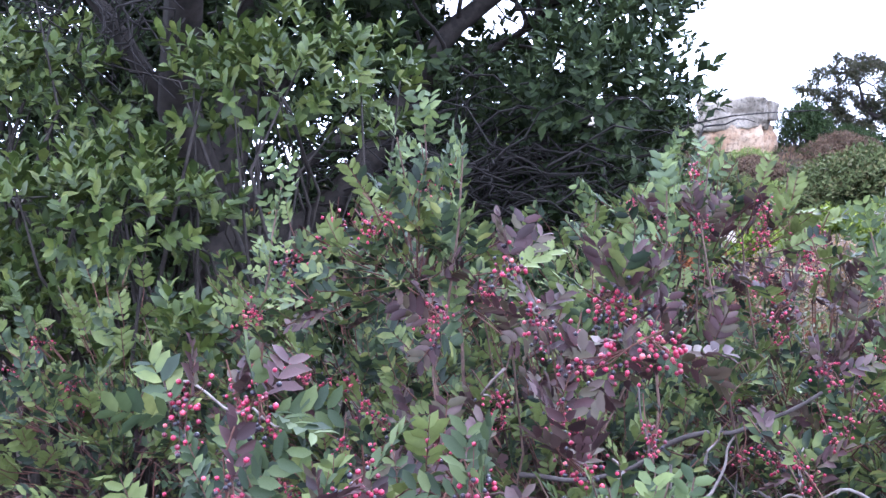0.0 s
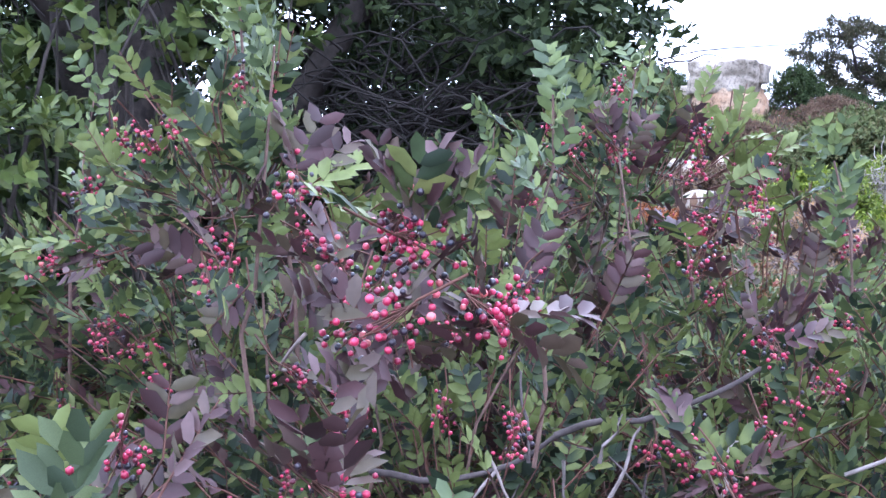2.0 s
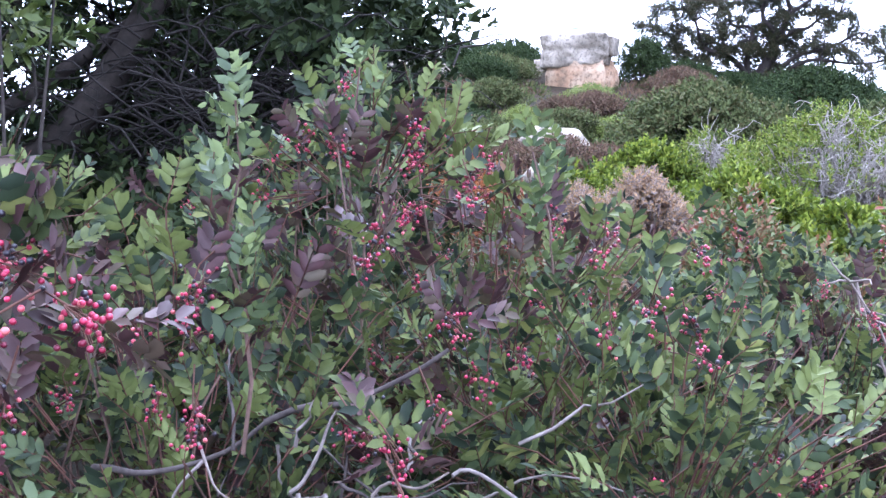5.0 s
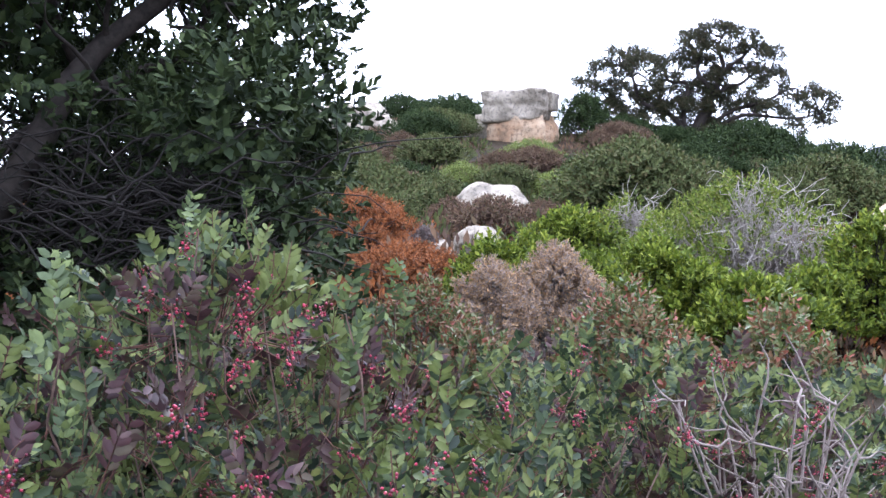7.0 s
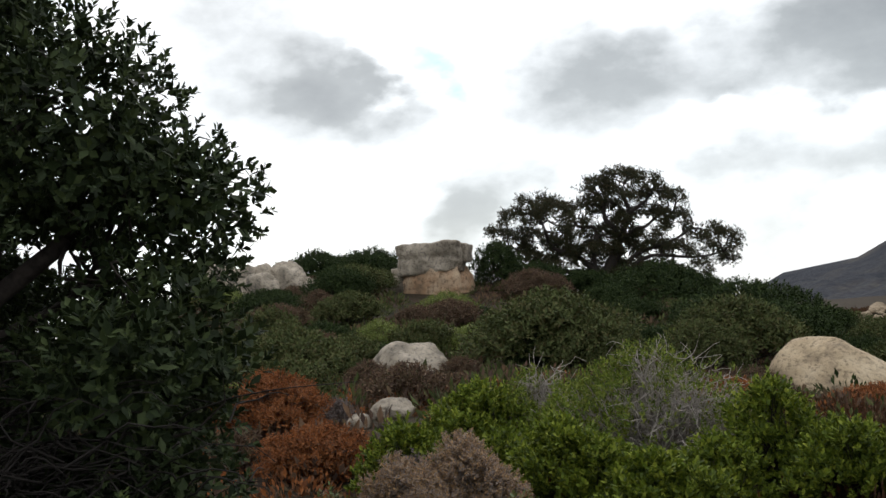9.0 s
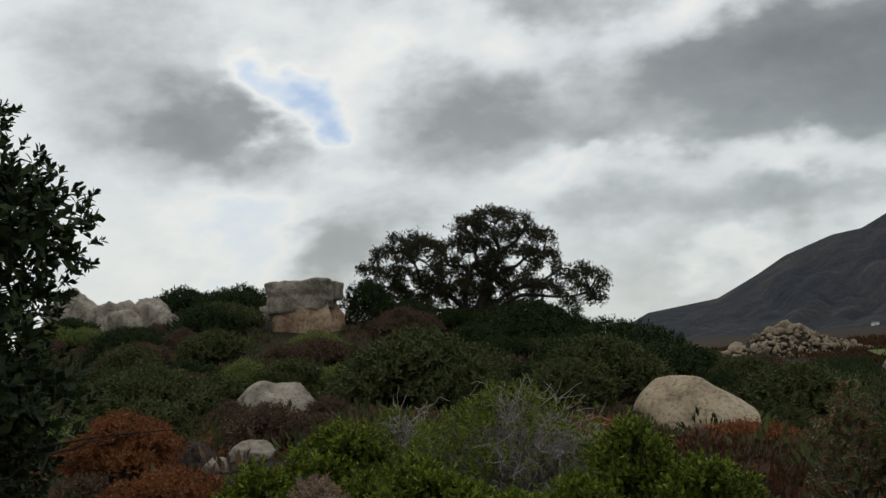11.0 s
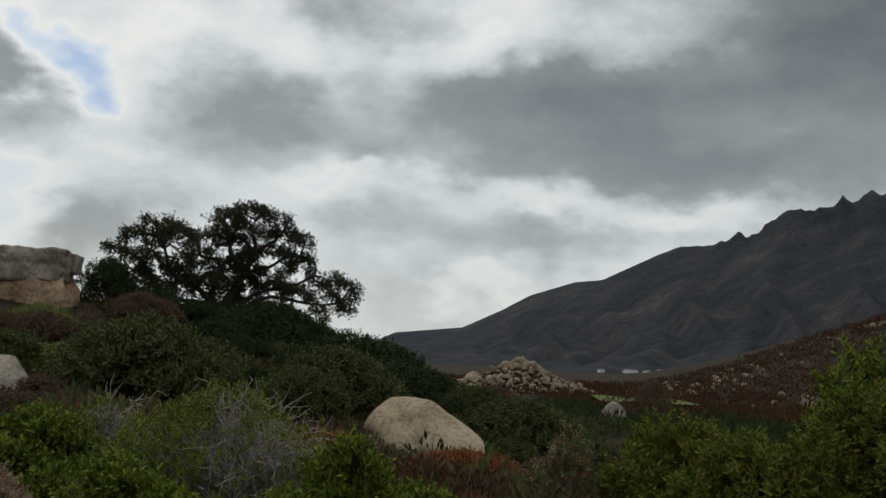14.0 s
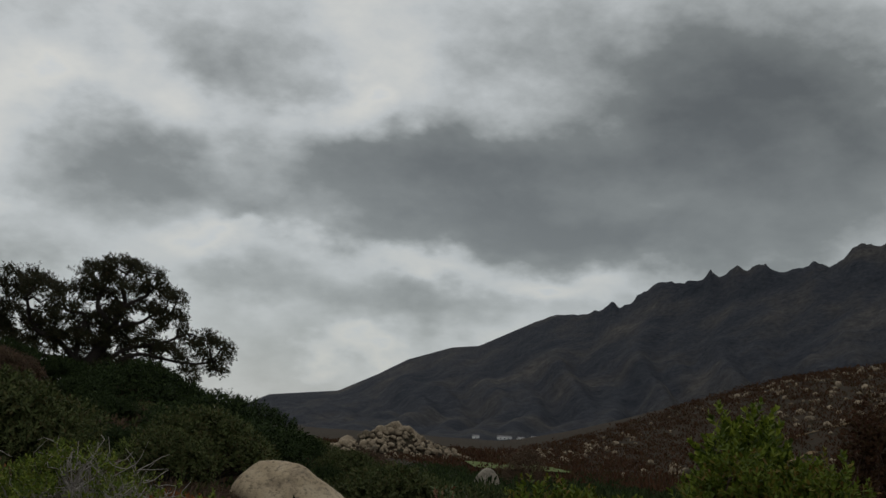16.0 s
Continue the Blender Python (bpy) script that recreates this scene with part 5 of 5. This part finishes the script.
def scatter(name, n, xr, yr, size, mat_key, label, h=0.35, seed=1, keep=None, k=90):
    """Low ground cover: thousands of small tufts, one mass."""
    r = np.random.default_rng(seed)
    x, y = r.uniform(*xr, n), r.uniform(*yr, n)
    if keep is not None:
        ok = keep(x, y)
        x, y = x[ok], y[ok]
    p0 = np.stack([x, y, ground_z(x, y)], 1)
    d = unit(r.normal(0, 1, (len(x), k, 3)) * np.array([1, 1, 0.7]) + np.array([0, 0, 0.35])) * r.uniform(0.6, 1.0, (len(x), k, 1))
    d[..., 2] = np.abs(d[..., 2])
    s = (size * r.uniform(0.5, 1.5, len(x)))[:, None, None]
    b = (p0[:, None] + d * s * np.array([1, 1, h / 0.35 * 0.8])).reshape(-1, 3)
    w = unit(d + np.array([0, 0, 0.5])).reshape(-1, 3)
    L = np.repeat(s[:, 0, 0], k) * r.uniform(0.16, 0.34, len(b)) * math.sqrt(90 / k) ** 0.7
    v, f = leaves(b, w, unit(r.normal(0, 1, (len(b), 3))), L, L * 0.6, LEAF_SMALL)
    ob = new(name, mesh_from(name, v, f, LEAF[mat_key]))
    return tagged(ob, label, "ground cover", kind="stuff")


def slope(x, y):
    ok = (np.hypot(x, y) > 5.0) & ~((x < 3) & (y < 5))
    for sx, sy, sr in STONES:
        ok &= np.hypot(x - sx, y - sy) > sr
    return ok



scatter("heath_cover", 2200, (-24, 10), (7, 52), 0.36, "brown_heath", "dry brown heath covering the slope", seed=2, keep=slope, k=44)
scatter("heath_cover", 600, (-10, 3), (8, 24), 0.24, "orange_heath", "rust-orange heath covering the slope", seed=3, keep=slope)
scatter("scrub_cover", 2300, (-24, 20), (12, 58), 0.42, "mid_green", "low green scrub covering the slope", seed=4, keep=slope, k=44)
scatter("scrub_cover", 2200, (3, 60), (24, 135), 0.7, "dark_green", "dark scrub covering the valley", seed=5, k=60)
scatter("scrub_cover", 9000, (35, 230), (70, 260), 1.0, "red_heath", "dark reddish scrub on the stony slope", seed=6, k=20)
scatter("heath_cover", 420, (-2.6, 3.2), (3.4, 9.0), 0.17, "brown_heath", "dry brown litter and low heath between shrubs", seed=8)
scatter("scrub_cover", 260, (-2.2, 3.0), (3.6, 8.0), 0.19, "red_tip", "low red-tipped scrub between shrubs", seed=9)
scatter("heath_cover", 700, (1.0, 9), (4.5, 20), 0.30, "red_heath", "dull red heath covering the slope", seed=7, keep=slope)


# ------------------------------------------------ field and houses in the valley
def build_field():
    xs, ys = np.linspace(0, 1, 12), np.linspace(0, 1, 6)
    X, Y = np.meshgrid(36 + xs * 12, 118 + ys * 26, indexing="ij")
    X = X + ys[None] * 6
    Z = ground_z(X, Y) + 0.9
    i, j = np.meshgrid(np.arange(11), np.arange(5), indexing="ij")
    a0 = i * 6 + j
    ob = new("meadow", mesh_from("meadow", np.stack([X, Y, Z], -1).reshape(-1, 3), [np.stack([a0, a0 + 6, a0 + 7, a0 + 1], -1).reshape(-1, 4)], FIELD))
    tagged(ob, "small green meadow in the valley", "meadow", kind="structure")


build_field()
WALL_WHITE, _n1, _b1 = material("white_render", 0.9, 0.2)
_b1.inputs["Base Color"].default_value = (0.75, 0.74, 0.72, 1)
ROOF_GREY, _n2, _b2 = material("grey_roof", 0.8, 0.2)
_b2.inputs["Base Color"].default_value = (0.20, 0.19, 0.19, 1)
PANE, _n3, _b3 = material("dark_pane", 0.15, 0.5)
_b3.inputs["Base Color"].default_value = (0.03, 0.035, 0.04, 1)


def box_mesh(name, x0, x1, y0, y1, z0, z1, mat, ridge=False):
    bm = bmesh.new()
    c = [bm.verts.new(q) for q in ((x0, y0, z0), (x1, y0, z0), (x1, y1, z0), (x0, y1, z0))]
    if ridge:
        m = (y0 + y1) / 2
        d = [bm.verts.new((x0, m, z1)), bm.verts.new((x1, m, z1))]
        for q in ((c[0], c[1], d[1], d[0]), (c[2], c[3], d[0], d[1]), (c[1], c[2], d[1]), (c[3], c[0], d[0]), (c[3], c[2], c[1], c[0])):
            bm.faces.new(q)
    else:
        d = [bm.verts.new(q) for q in ((x0, y0, z1), (x1, y0, z1), (x1, y1, z1), (x0, y1, z1))]
        for i in range(4):
            bm.faces.new((c[i], c[(i + 1) % 4], d[(i + 1) % 4], d[i]))
        bm.faces.new(d), bm.faces.new(c[::-1])
    me = bpy.data.meshes.new(name)
    bm.to_mesh(me)
    bm.free()
    me.materials.append(mat)
    return me


def farmhouse(x, y, z, w, h):
    ob = thing("farmhouse", x, y, z, "white farmhouse with grey roof far across the valley", "house", "valley houses")
    part("wall", box_mesh("wall", -w / 2, w / 2, -4, 4, -4, h, WALL_WHITE), ob)
    part("roof", box_mesh("roof", -w / 2 - 0.5, w / 2 + 0.5, -4.5, 4.5, h, h + 2.2, ROOF_GREY, True), ob)
    for k in range(max(1, int(w / 6))):
        cx = -w / 2 + 3 + k * 6
        part("window", box_mesh("window", cx - 0.7, cx + 0.7, -4.1, -3.9, h - 2.4, h - 0.9, PANE), ob)


farmhouse(478, 1447, -8, 20, 3)
farmhouse(500, 1440, -8, 9, 3)
farmhouse(522, 1438, -6, 13, 3)
farmhouse(548, 1124, 15, 8, 3)
farmhouse(430, 1430, -9, 8, 3)


# ------------------------------------------------ dry stone wall by the green shrubs
def build_stone_wall():
    ob = thing("stone_wall", 1.15, 6.4, float(ground_z(1.15, 6.4)), "low dry stone wall of rough grey stones under shrubs", "wall")
    protos = [rock_mesh("stone", 1, 1, 1, 60 + s, ROCK_DARK, 0.2, cuts=3) for s in range(4)]
    for row in range(4):
        x = -0.5
        while x < 0.75:
            wd = rng.uniform(0.16, 0.32)
            st = part("stone", protos[rng.integers(4)], ob)
            st.location = (x + wd / 2, rng.normal(0, 0.03), -0.3 + row * 0.17)
            st.scale = (wd * 0.56, 0.16, 0.10)
            st.rotation_euler = (rng.normal(0, 0.08), rng.normal(0, 0.08), rng.normal(0, 0.15))
            x += wd


build_stone_wall()


# ------------------------------------------------ grey dead bush in front
def build_dead_bush():
    x, y = 0.03, 2.25
    ob = thing("dead_shrub", x, y, 0.0, "leafless grey branching shrub beside the berry shrub", "shrub")
    v, f = tubes([(bent((0, 0, 0), (0.02, 0, 0.62), 6, 0.05), np.linspace(0.016, 0.012, 6))], 7)
    part("stem", mesh_from("stem", v, f, BARK_TWIG, True), ob)
    for i in range(24):
        a = i * 2.4
        e = np.array([math.cos(a) * rng.uniform(0.10, 0.26), math.sin(a) * rng.uniform(0.08, 0.22), rng.uniform(0.85, 1.17)])
        main = bent((0.02, 0, rng.uniform(0.4, 0.62)), e, 7, 0.07)
        lines = [(main, np.linspace(0.0065, 0.002, 7))]
        for k in range(8):
            s = main[rng.integers(2, 7)]
            lines.append((bent(s, s + rng.normal(0, 0.055, 3) + np.array([0, 0, 0.03]), 4, 0.2), np.linspace(0.003, 0.0012, 4)))
        v, f = tubes(lines, 5)
        part("branch", mesh_from("branch", v, f, BARK_TWIG), ob)


build_dead_bush()


# ------------------------------------------------ pale sandy tracks over the stony slope
TRACK = ground_material("pale_sand", [(0.3, (0.16, 0.11, 0.06)), (0.7, (0.26, 0.19, 0.11))], 0.2)


def build_track(x0, y0, x1, y1, wide):
    t = np.linspace(0, 1, 40)
    cx, cy = x0 + (x1 - x0) * t, y0 + (y1 - y0) * t + 2.5 * np.sin(t * 7)
    half = wide * (0.5 + 0.3 * np.sin(t * 17 + x0))
    X, Y = np.stack([cx, cx], 1), np.stack([cy - half, cy + half], 1)
    Z = ground_z(X, Y) + 0.15
    i = np.arange(39) * 2
    ob = new("track", mesh_from("track", np.stack([X, Y, Z], -1).reshape(-1, 3), [np.stack([i, i + 2, i + 3, i + 1], -1)], TRACK))
    tagged(ob, "pale sandy track across the stony slope", "track", kind="structure")


build_track(66, 134, 88, 128, 1.4)
build_track(86, 146, 118, 138, 1.8)
